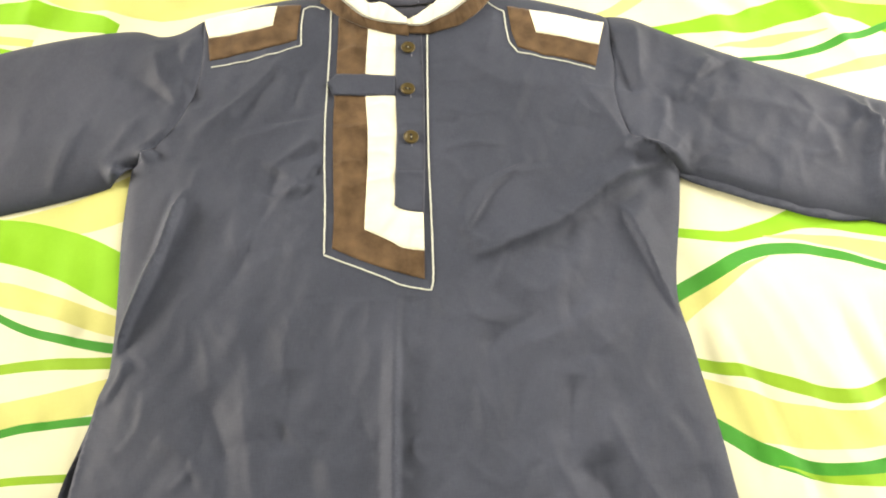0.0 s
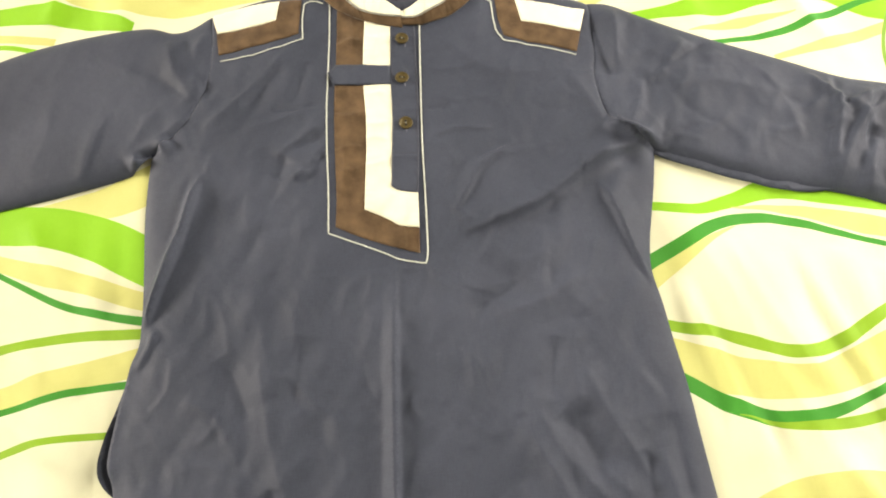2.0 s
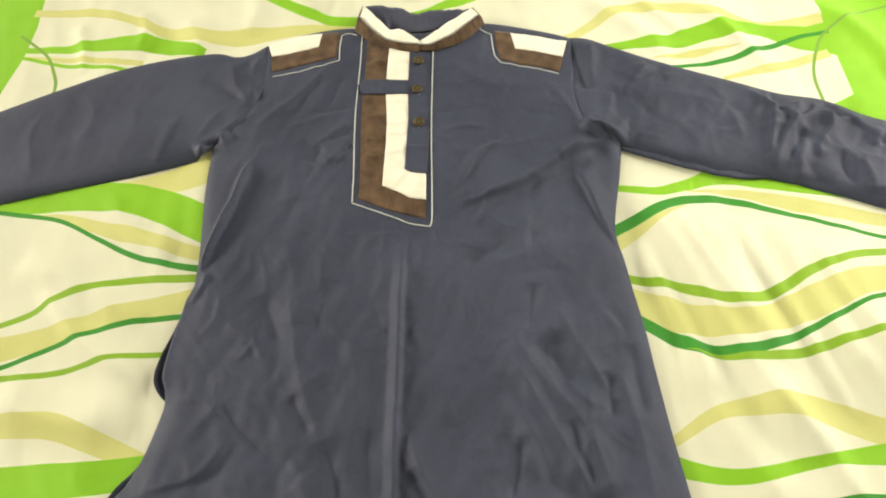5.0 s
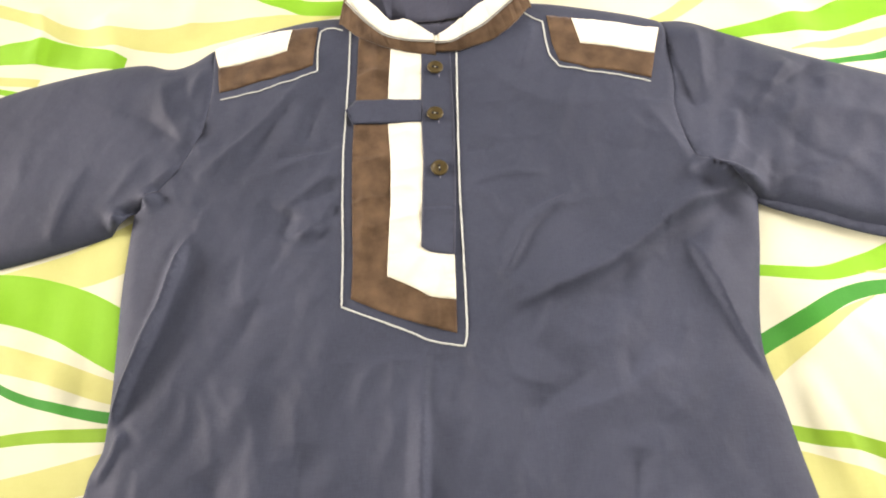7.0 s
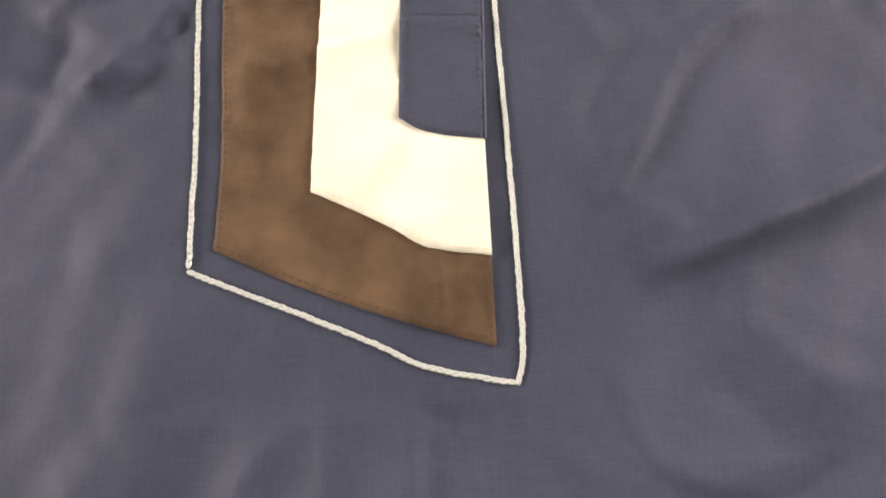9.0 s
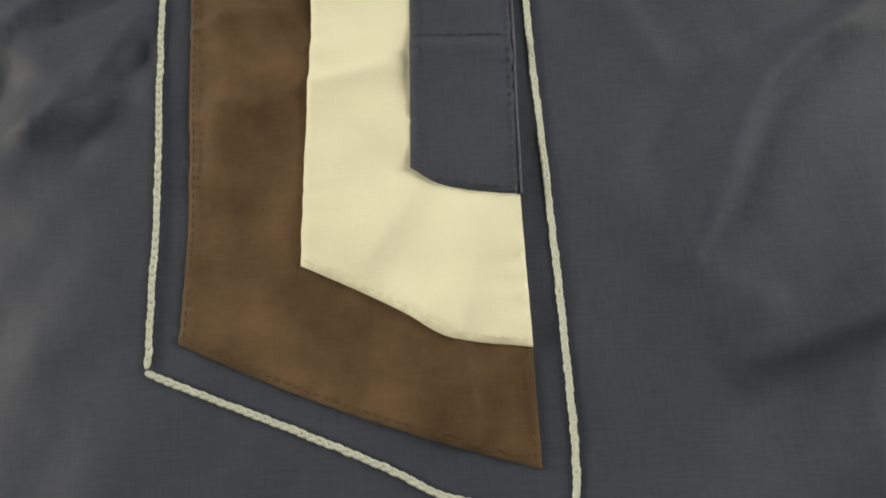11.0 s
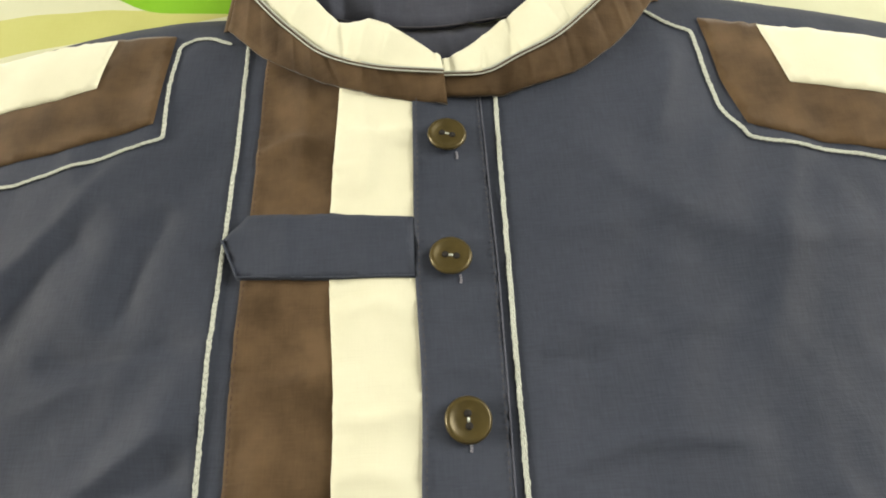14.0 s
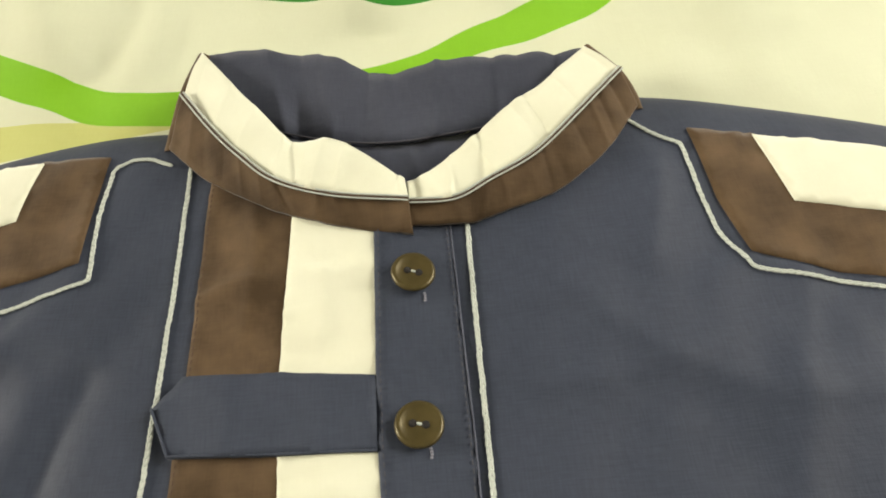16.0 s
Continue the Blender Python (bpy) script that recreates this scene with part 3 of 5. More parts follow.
def shirt_z(xy):
    xy = np.asarray(xy, float)
    d = near(xy, SILHOUETTE, True)[0]
    z = 0.0015 + 0.0105 * (1 - np.exp(-d / 0.010))
    full = 1 - np.exp(-d / 0.02)
    calm = 1 - 0.75 * np.exp(-((xy[:, 0] - 0.005) / 0.055) ** 4) * (xy[:, 1] > -0.005)        # the placket lies flat
    sleeve = np.clip((-0.20 - xy[:, 0]) / 0.03, 0, 1) * (xy[:, 1] > 0.05)                      # the smooth sleeve
    z += full * calm * (1 - 0.7 * sleeve) * (0.0008 * ripple(xy, 9, 3, 0.090, 2.0, 0.15) + 0.0006 * ripple(xy, 9, 4, 0.030, 2.5, -0.3))
    z += (1.0 + 0.3 * (xy[:, 0] > 0.2) - 0.6 * sleeve) * creases(xy, SHIRT_FOLDS) * np.clip(0.25 + full, 0, 1) * np.clip(calm + 0.15, 0, 1)
    z += pressed(xy) * np.clip(0.25 + full, 0, 1) * np.clip(calm + 0.1, 0, 1)
    z += creases(xy, EDGE_LIFT) + (0.0017 + 0.0012 * (xy[:, 1] < -0.02) + 0.0012 * (xy[:, 0] > 0.27) - 0.0012 * sleeve) * full * calm * crumple(xy)
    z -= creases(xy, [([(-0.228, 0.1265), (-0.214, 0.1300), (-0.203, 0.1350)], 0.0110, 0.0035, 0.0030)])      # hollow under the arm
    z -= creases(xy, [([(0.228, 0.108), (0.252, 0.088), (0.262, 0.050)], 0.0065, 0.016, 0.016)], 1.8) * full      # hollow beneath the other sleeve
    for s in SEAMS:
        z -= 0.0009 * np.exp(-(near(xy, s)[0] / 0.0022) ** 2)
    return z


def cloth(name, outline, material, parent, surface, lift=0.0, step=0.004, thick=0.001, puff=0.0, label="", lines=(), gather=0.0):
    """One piece of cloth inside an outline, laid on a surface, with turned-down edges."""
    o = np.asarray(outline, float)
    lo, hi = o.min(0), o.max(0)
    gx, gy = np.meshgrid(np.arange(lo[0], hi[0], step), np.arange(lo[1], hi[1], step * 0.87))
    gx[1::2] += step / 2
    g = np.stack([gx.ravel(), gy.ravel()], 1)
    g = g[inside(g, o)]
    if len(g):
        g = g[near(g, o, True)[0] > step * 0.45]
    for line in lines:
        g = g[near(g, line)[0] > step * 0.5]
    pts, edges = [o, g], []
    for line in lines:
        base = sum(map(len, pts))
        edges += [(base + i, base + i + 1) for i in range(len(line) - 1)]
        pts.append(line)
    from_2d = [Vector(map(float, v)) for v in np.concatenate(pts)]
    vs, _, fs, *_ = delaunay_2d_cdt(from_2d, edges, [list(range(len(o)))], 1, 1e-7)
    xy = np.array([v[:] for v in vs])
    z = surface(xy) + lift
    edge, _, along = near(xy, o, True)
    if gather:
        arc = along * np.linalg.norm(np.roll(o, -1, axis=0) - o, axis=1).sum()
        z += gather * np.exp(-edge / 0.0045) * np.sin(arc * 2 * math.pi / 0.0068 + 1.6 * np.sin(arc * 2 * math.pi / 0.023)) * (0.5 + 0.5 * np.sin(arc * 2 * math.pi / 0.041))
    if puff:
        z += puff * (1 - np.exp(-edge / 0.0012)) - puff * 0.5
    verts = [(x, y, h) for (x, y), h in zip(xy, z)]
    count = {}
    for f in fs:
        for a, b in zip(f, (*f[1:], f[0])):
            count[(a, b)] = count.get((a, b), 0) + 1
    faces = [tuple(f) for f in fs]
    low = {}
    for a, b in list(count):
        if (b, a) not in count:
            for v in (a, b):
                if v not in low:
                    low[v] = len(verts)
                    verts.append((verts[v][0], verts[v][1], verts[v][2] - thick))
            faces.append((b, a, low[a], low[b]))
    return mesh_part(name, verts, faces, material, parent, label)


def tube_on(name, line, radius, material, parent, surface=None, lift=0.0, sides=6):
    """A thread or piping along a line of the surface."""
    p = np.asarray(line, float)
    if p.shape[1] == 2:
        p = np.column_stack([p, surface(p) + lift])
    t = np.gradient(p, axis=0)
    t /= np.linalg.norm(t, axis=1)[:, None] + 1e-12
    side = np.cross(t, (0, 0, 1.0))
    side /= np.linalg.norm(side, axis=1)[:, None] + 1e-12
    up = np.cross(side, t)
    verts, faces = [], []
    for i in range(len(p)):
        for k in range(sides):
            a = 2 * math.pi * k / sides
            verts.append(p[i] + radius * (math.cos(a) * side[i] + math.sin(a) * up[i]))
    for i in range(len(p) - 1):
        for k in range(sides):
            faces.append((i * sides + k, i * sides + (k + 1) % sides, (i + 1) * sides + (k + 1) % sides, (i + 1) * sides + k))
    return mesh_part(name, verts, faces, material, parent)


def resample(line, pitch):
    p = np.asarray(line, float)
    s = np.concatenate([[0], np.cumsum(np.linalg.norm(np.diff(p, axis=0), axis=1))])
    k = np.arange(0, s[-1], pitch)
    return np.stack([np.interp(k, s, p[:, i]) for i in range(p.shape[1])], 1)


def links(name, line, parent, surface, lift, pitch=0.0021, wide=0.00038, thread=0.00047, material=None):
    """Chain stitch: a row of thread loops, one inside the end of the next."""
    rng = np.random.RandomState(len(line))
    p = resample(line, pitch)
    z = surface(p) + lift
    verts, faces = [], []
    ring, sides = 10, 5
    for i in range(len(p) - 1):
        a, b = np.array([*p[i], z[i]]), np.array([*p[i + 1], z[i + 1]])
        ax = b - a
        n = np.linalg.norm(ax)
        ax /= n
        sd = np.cross((0, 0, 1.0), ax)
        sd /= np.linalg.norm(sd)
        mid, base = (a + b) / 2 + sd * rng.uniform(-0.00012, 0.00012), len(verts)
        w = wide * rng.uniform(0.85, 1.15)
        for k in range(ring):
            u = 2 * math.pi * k / ring
            c = mid + ax * math.cos(u) * n * 0.62 + sd * math.sin(u) * w * (1.0 - 0.25 * math.cos(u)) + np.array((0, 0, 0.00012 * math.cos(u)))
            out = ax * math.cos(u) + sd * math.sin(u)
            for j in range(sides):
                q = 2 * math.pi * j / sides
                verts.append(c + thread * (out * math.cos(q) + np.array((0, 0, 0.6)) * math.sin(q)))
        for k in range(ring):
            for j in range(sides):
                faces.append((base + k * sides + j, base + ((k + 1) % ring) * sides + j, base + ((k + 1) % ring) * sides + (j + 1) % sides, base + k * sides + (j + 1) % sides))
    return mesh_part(name, verts, faces, material or THREAD, parent)


def dashes(name, line, material, parent, surface, lift, pitch=0.0023, fill=0.6, half=0.0002):
    """Machine topstitching: short raised threads with gaps."""
    p = resample(line, pitch)
    verts, faces = [], []
    z = surface(p) + lift
    for i in range(len(p) - 1):
        a, b = np.array([*p[i], z[i]]), np.array([*p[i + 1], z[i + 1]])
        b = a + (b - a) * fill
        d = (b - a) / np.linalg.norm(b - a)
        s = np.cross((0, 0, 1.0), d) * half
        base, up = len(verts), np.array((0, 0, half * 1.3))
        verts += [a - s, a + s, b + s, b - s, (a * 0.7 + b * 0.3) + up, (a * 0.3 + b * 0.7) + up]
        faces += [tuple(base + k for k in f) for f in ((0, 4, 1), (1, 4, 5, 2), (2, 5, 3), (3, 5, 4, 0))]
    return mesh_part(name, verts, faces, material, parent)


def inset(line, amount):
    """A line shifted to its left."""
    p = np.asarray(line, float)
    t = np.gradient(p, axis=0)
    t /= np.linalg.norm(t, axis=1)[:, None] + 1e-12
    return p + amount * np.stack([-t[:, 1], t[:, 0]], 1)


# ---- the room that closes the place ----
def wall(name, lo, hi):
    bm = bmesh.new()
    box(bm, lo, hi)
    return tagged(part(name, bm, PAINT, smooth=False), "plain beige painted bedroom wall", "wall", kind="structure")


FLOOR_Z, CEIL_Z = -0.55, 2.7
bm = bmesh.new(); box(bm, (-5.15, -2.35, FLOOR_Z - 0.1), (1.75, 3.85, FLOOR_Z))
tagged(part("floor", bm, TILE, smooth=False), "pale stone floor under the bed", "floor", kind="structure")
bm = bmesh.new(); box(bm, (-5.15, -2.35, CEIL_Z), (1.75, 3.85, CEIL_Z + 0.1))
tagged(part("ceiling", bm, PAINT, smooth=False), "plain beige bedroom ceiling", "ceiling", kind="structure")
wall("wall_north", (-5.0, 3.7, FLOOR_Z), (1.6, 3.85, CEIL_Z))
wall("wall_south", (-5.0, -2.35, FLOOR_Z), (1.6, -2.2, CEIL_Z))


def window_wall(name, window_name, near_side, far_side, o):
    """A wall with a window opening o (from, to, sill, head), and the window in it."""
    def slab(bm, a0, a1, z0, z1, d0=near_side, d1=far_side):
        d0, d1 = min(d0, d1), max(d0, d1)
        box(bm, (d0, a0, z0), (d1, a1, z1))

    bm = bmesh.new()
    slab(bm, -2.35, o[0], FLOOR_Z, CEIL_Z)
    slab(bm, o[1], 3.85, FLOOR_Z, CEIL_Z)
    slab(bm, o[0], o[1], FLOOR_Z, o[2])
    slab(bm, o[0], o[1], o[3], CEIL_Z)
    tagged(part(name, bm, PAINT, smooth=False), "plain bedroom wall with a window opening", "wall", kind="structure")
    ob = tagged(new(window_name), "assumed unseen bedroom window, painted white, letting in daylight", "window", kind="structure")
    d = near_side * 0.35 + far_side * 0.65
    ob.location = (d, o[0], o[2])
    for a0, a1, z0, z1 in ((o[0], o[1], o[2], o[2] + 0.05), (o[0], o[1], o[3] - 0.05, o[3]),
                           (o[0], o[0] + 0.05, o[2] + 0.05, o[3] - 0.05), (o[1] - 0.05, o[1], o[2] + 0.05, o[3] - 0.05)):
        bm = bmesh.new()
        slab(bm, a0, a1, z0, z1, d - 0.02, d + 0.02)
        part("window_frame", bm, FRAME, ob, smooth=False)
    bm = bmesh.new()
    slab(bm, o[0] + 0.05, o[1] - 0.05, o[2] + 0.05, o[3] - 0.05, d - 0.003, d + 0.003)
    pane = part("pane", bm, GLASS, ob, smooth=False)
    pane.visible_shadow = False


window_wall("wall_west", "window_1", -5.0, -5.15, WINDOW)
window_wall("wall_east", "assumed_window", 1.6, 1.75, WINDOW_EAST)

# ---- bed: mattress on a low base, and the printed sheet ----
BED = (-0.80, 1.00, -1.15, 0.85)
bed = thing("bed", "low bed with a thick mattress under the printed sheet", "bed", at=(0.1, -0.15, FLOOR_Z))
bm = bmesh.new(); box(bm, (BED[0] + 0.02, BED[2] + 0.02, FLOOR_Z), (BED[1] - 0.02, BED[3] - 0.02, -0.24))
bmesh.ops.bevel(bm, geom=bm.edges[:], offset=0.01, segments=2, affect="EDGES")
part("base", bm, plain("bed_wood", (0.2, 0.12, 0.06), rough=0.5, scale=12), bed, smooth=False)
bm = bmesh.new(); box(bm, (BED[0] + 0.015, BED[2] + 0.015, -0.238), (BED[1] - 0.015, BED[3] - 0.015, -0.016))
bmesh.ops.bevel(bm, geom=bm.edges[:], offset=0.04, segments=4, affect="EDGES")
part("mattress", bm, TICK, bed)

sheet = thing("bed_sheet", "cream cotton bed sheet printed with lime and green waves, softly creased", "bed sheet", at=(0.1, -0.15, 0))
PRINTS = []                                # (material, outline, name), later ones lie over earlier ones


def panel(material, outline):
    PRINTS.append((material, outline, "printed_panel"))


def stripe(material, points, widths, name="printed_stripe"):
    """A printed band along a smooth line, its width changing from end to end."""
    c = spline(points, 0.004)
    w = np.interp(np.linspace(0, 1, len(c)), np.linspace(0, 1, len(widths)), widths)
    t = np.gradient(c, axis=0)
    t /= np.linalg.norm(t, axis=1)[:, None]
    n = np.stack([-t[:, 1], t[:, 0]], 1)
    PRINTS.append((material, np.concatenate([c + n * w[:, None] / 2, (c - n * w[:, None] / 2)[::-1]]), name))


# broad lime bands along both ends of the waves
panel(LIME, polyline([(0.545, 0.60), (0.547, 0.354), (0.552, 0.25), (0.554, 0.167), (0.519, 0.152), (0.545, 0.08), (0.571, -0.002), (0.571, -0.06), (0.570, -0.108), (0.567, -0.16),
      (0.572, -0.203), (0.585, -0.35), (0.60, -0.6), (0.80, -0.6), (0.78, -0.2), (0.735, 0.1), (0.714, 0.25), (0.712, 0.30), (0.715, 0.35), (0.73, 0.60)], 0.006))
panel(LIME, polyline([(-0.525, 0.60), (-0.514, 0.417), (-0.509, 0.36), (-0.512, 0.30), (-0.53, 0.2), (-0.55, 0.05), (-0.56, -0.5), (-0.70, -0.5), (-0.70, 0.60)], 0.006))
# beside the crumpled sleeve
panel(LIME, polyline([(0.445, 0.284), (0.583, 0.301), (0.572, 0.224), (0.514, 0.246), (0.481, 0.27)], 0.006))
stripe(OLIVE, [(0.20, 0.275), (0.238, 0.291), (0.296, 0.326), (0.359, 0.332), (0.419, 0.315), (0.469, 0.292), (0.549, 0.292)], [0.010, 0.016, 0.018, 0.020, 0.016])
stripe(LIME, [(0.25, 0.262), (0.30, 0.266), (0.351, 0.270), (0.406, 0.282), (0.468, 0.286), (0.552, 0.270)], [0.010, 0.014, 0.026, 0.030, 0.020, 0.012])
stripe(OLIVE, [(0.33, 0.243), (0.39, 0.250), (0.44, 0.255)], [0.001, 0.014, 0.001])
stripe(GREEN, [(0.34, 0.225), (0.369, 0.228), (0.421, 0.233), (0.469, 0.250), (0.510, 0.266), (0.552, 0.270)], [0.005, 0.007, 0.009, 0.008, 0.005])
stripe(OLIVE, [(0.41, 0.203), (0.440, 0.210), (0.486, 0.221), (0.545, 0.236)], [0.006, 0.013, 0.013])
stripe(LEAF, [(0.690, 0.315), (0.651, 0.316), (0.602, 0.305), (0.549, 0.270), (0.531, 0.241), (0.519, 0.203), (0.519, 0.160)], [0.003, 0.0035, 0.004], "printed_line")
stripe(WHITE, [(0.715, 0.330), (0.690, 0.327), (0.660, 0.310), (0.634, 0.265), (0.625, 0.217), (0.629, 0.152), (0.644, 0.108), (0.662, 0.072), (0.70, 0.02)], [0.008, 0.010, 0.009], "printed_line")
stripe(LIME, [(0.24, 0.048), (0.262, 0.048), (0.303, 0.043), (0.338, 0.050), (0.380, 0.060), (0.440, 0.054), (0.500, 0.044), (0.580, 0.024)], [0.008, 0.010, 0.016, 0.030, 0.038, 0.036, 0.034])
stripe(OLIVE, [(0.235, -0.038), (0.258, -0.020), (0.286, -0.003), (0.312, 0.013), (0.335, 0.024)], [0.018, 0.016, 0.012, 0.006, 0.0008])
stripe(OLIVE, [(0.335, 0.043), (0.37, 0.040), (0.41, 0.031), (0.466, 0.014), (0.571, -0.014)], [0.0008, 0.010, 0.020, 0.018, 0.012])
stripe(GREEN, [(0.235, -0.018), (0.256, -0.005), (0.288, 0.011), (0.318, 0.026), (0.350, 0.031), (0.388, 0.025), (0.440, 0.006), (0.487, -0.011), (0.535, -0.026), (0.571, -0.029)],
       [0.013, 0.013, 0.010, 0.006, 0.005, 0.005])
stripe(MOSS, [(0.24, -0.062), (0.265, -0.067), (0.305, -0.077), (0.340, -0.093), (0.368, -0.098), (0.405, -0.087), (0.450, -0.062), (0.505, -0.046), (0.571, -0.042)], [0.010, 0.010, 0.012, 0.009, 0.008])
stripe(OLIVE, [(0.24, -0.090), (0.270, -0.098), (0.313, -0.114), (0.370, -0.122), (0.429, -0.104), (0.490, -0.080), (0.573, -0.067)], [0.036, 0.034, 0.026, 0.034, 0.028, 0.026])
stripe(GREEN, [(0.25, -0.106), (0.272, -0.119), (0.301, -0.137), (0.329, -0.149), (0.366, -0.150), (0.411, -0.137), (0.458, -0.115), (0.505, -0.096), (0.572, -0.085)], [0.013, 0.014, 0.008, 0.005, 0.005])
stripe(MOSS, [(0.305, -0.145), (0.335, -0.155), (0.371, -0.158), (0.414, -0.153), (0.465, -0.139), (0.509, -0.132), (0.571, -0.138)], [0.0008, 0.009, 0.010, 0.007, 0.006])
stripe(OLIVE, [(0.26, -0.248), (0.286, -0.231), (0.321, -0.211), (0.363, -0.204), (0.409, -0.208), (0.447, -0.220), (0.484, -0.232), (0.575, -0.242)], [0.008, 0.014, 0.026, 0.026, 0.018])
stripe(LIME, [(0.25, -0.245), (0.29, -0.262), (0.34, -0.268), (0.40, -0.257), (0.469, -0.250), (0.520, -0.256), (0.585, -0.266)], [0.020, 0.014, 0.010, 0.026, 0.022])
stripe(GREEN, [(0.26, -0.285), (0.31, -0.300), (0.37, -0.303), (0.44, -0.29), (0.58, -0.295)], [0.010, 0.012, 0.006])
stripe(OLIVE, [(0.26, -0.36), (0.34, -0.345), (0.44, -0.36), (0.59, -0.35)], [0.02, 0.04, 0.03])
stripe(LIME, [(0.26, -0.44), (0.34, -0.42), (0.44, -0.44), (0.60, -0.43)], [0.02, 0.012, 0.02])
# beside the smooth sleeve
stripe(OLIVE, [(-0.520, 0.386), (-0.444, 0.384), (-0.381, 0.366), (-0.325, 0.339), (-0.264, 0.321), (-0.191, 0.318), (-0.12, 0.326), (-0.055, 0.330)], [0.014, 0.016, 0.014, 0.020, 0.030, 0.020, 0.010])
stripe(LIME, [(-0.512, 0.314), (-0.427, 0.314), (-0.378, 0.317), (-0.338, 0.316), (-0.293, 0.303), (-0.255, 0.290)], [0.010, 0.014, 0.024, 0.030, 0.026, 0.012])
stripe(OLIVE, [(-0.51, 0.300), (-0.452, 0.294), (-0.39, 0.285), (-0.34, 0.280)], [0.006, 0.010, 0.010])
stripe(LIME, [(-0.512, 0.300), (-0.452, 0.284), (-0.376, 0.272), (-0.33, 0.26)], [0.006, 0.006, 0.006])
stripe(LEAF, [(-0.528, 0.343), (-0.482, 0.305), (-0.463, 0.273), (-0.453, 0.244), (-0.452, 0.21)], [0.004, 0.0045, 0.004], "printed_line")
stripe(LIME, [(-0.300, 0.445), (-0.231, 0.414), (-0.168, 0.384), (-0.126, 0.359), (-0.105, 0.350), (-0.080, 0.3395), (-0.030, 0.332)], [0.012, 0.014, 0.016, 0.017, 0.019])
stripe(LIME, [(-0.02, 0.335), (0.020, 0.3445), (0.045, 0.348), (0.064, 0.3565), (0.090, 0.3655), (0.120, 0.384), (0.150, 0.412), (0.190, 0.455)], [0.008, 0.012, 0.019, 0.020, 0.014])
stripe(GREEN, [(-0.08, 0.412), (-0.028, 0.398), (0.0, 0.393), (0.029, 0.386), (0.052, 0.390), (0.09, 0.405)], [0.004, 0.007, 0.011, 0.006])
stripe(LEAF, [(-0.43, 0.425), (-0.36, 0.430), (-0.28, 0.455), (-0.20, 0.46)], [0.005, 0.006, 0.004], "printed_line")
stripe(OLIVE, [(0.13, 0.47), (0.20, 0.44), (0.30, 0.40), (0.40, 0.42), (0.54, 0.40)], [0.010, 0.018, 0.014])
stripe(OLIVE, [(-0.50, 0.46), (-0.42, 0.47), (-0.30, 0.50), (-0.1, 0.49)], [0.014, 0.018, 0.014])
stripe(OLIVE, [(-0.330, 0.080), (-0.262, 0.085), (-0.225, 0.098), (-0.195, 0.112)], [0.006, 0.026, 0.040, 0.044])
stripe(LIME, [(-0.540, 0.050), (-0.437, 0.061), (-0.377, 0.067), (-0.310, 0.062), (-0.262, 0.048), (-0.220, 0.026), (-0.18, 0.005)], [0.020, 0.026, 0.038, 0.042, 0.044, 0.044])
stripe(OLIVE, [(-0.42, 0.044), (-0.382, 0.037), (-0.320, 0.017), (-0.267, 0.002), (-0.215, -0.016), (-0.19, -0.02)], [0.004, 0.014, 0.020, 0.018, 0.016])
stripe(GREEN, [(-0.53, 0.055), (-0.433, 0.044), (-0.387, 0.034), (-0.338, 0.009), (-0.291, -0.015), (-0.255, -0.026), (-0.214, -0.035), (-0.19, -0.037)], [0.005, 0.006, 0.005, 0.007, 0.009])
stripe(MOSS, [(-0.55, -0.14), (-0.47, -0.115), (-0.395, -0.087), (-0.361, -0.067), (-0.323, -0.055), (-0.271, -0.047), (-0.19, -0.048)], [0.006, 0.007, 0.009, 0.010])
stripe(OLIVE, [(-0.55, -0.16), (-0.47, -0.140), (-0.386, -0.119), (-0.337, -0.106), (-0.288, -0.090), (-0.226, -0.076), (-0.19, -0.07)], [0.040, 0.034, 0.026, 0.024, 0.026])
stripe(GREEN, [(-0.55, -0.20), (-0.46, -0.170), (-0.381, -0.136), (-0.346, -0.121), (-0.310, -0.108), (-0.273, -0.098), (-0.228, -0.093), (-0.20, -0.093)], [0.005, 0.006, 0.007])
stripe(MOSS, [(-0.55, -0.165), (-0.45, -0.160), (-0.376, -0.156), (-0.338, -0.152), (-0.302, -0.142), (-0.265, -0.136), (-0.20, -0.135)], [0.006, 0.007, 0.006])
stripe(OLIVE, [(-0.55, -0.22), (-0.45, -0.21), (-0.361, -0.207), (-0.324, -0.210), (-0.283, -0.225), (-0.22, -0.250)], [0.02, 0.024, 0.026, 0.018])
stripe(LIME, [(-0.55, -0.28), (-0.45, -0.27), (-0.345, -0.262), (-0.286, -0.260), (-0.20, -0.250)], [0.03, 0.034, 0.034, 0.030])
stripe(GREEN, [(-0.55, -0.33), (-0.40, -0.315), (-0.302, -0.293), (-0.257, -0.284), (-0.20, -0.28)], [0.006, 0.008, 0.010])
stripe(OLIVE, [(-0.55, -0.42), (-0.42, -0.39), (-0.32, -0.37), (-0.22, -0.36)], [0.04, 0.03, 0.03])


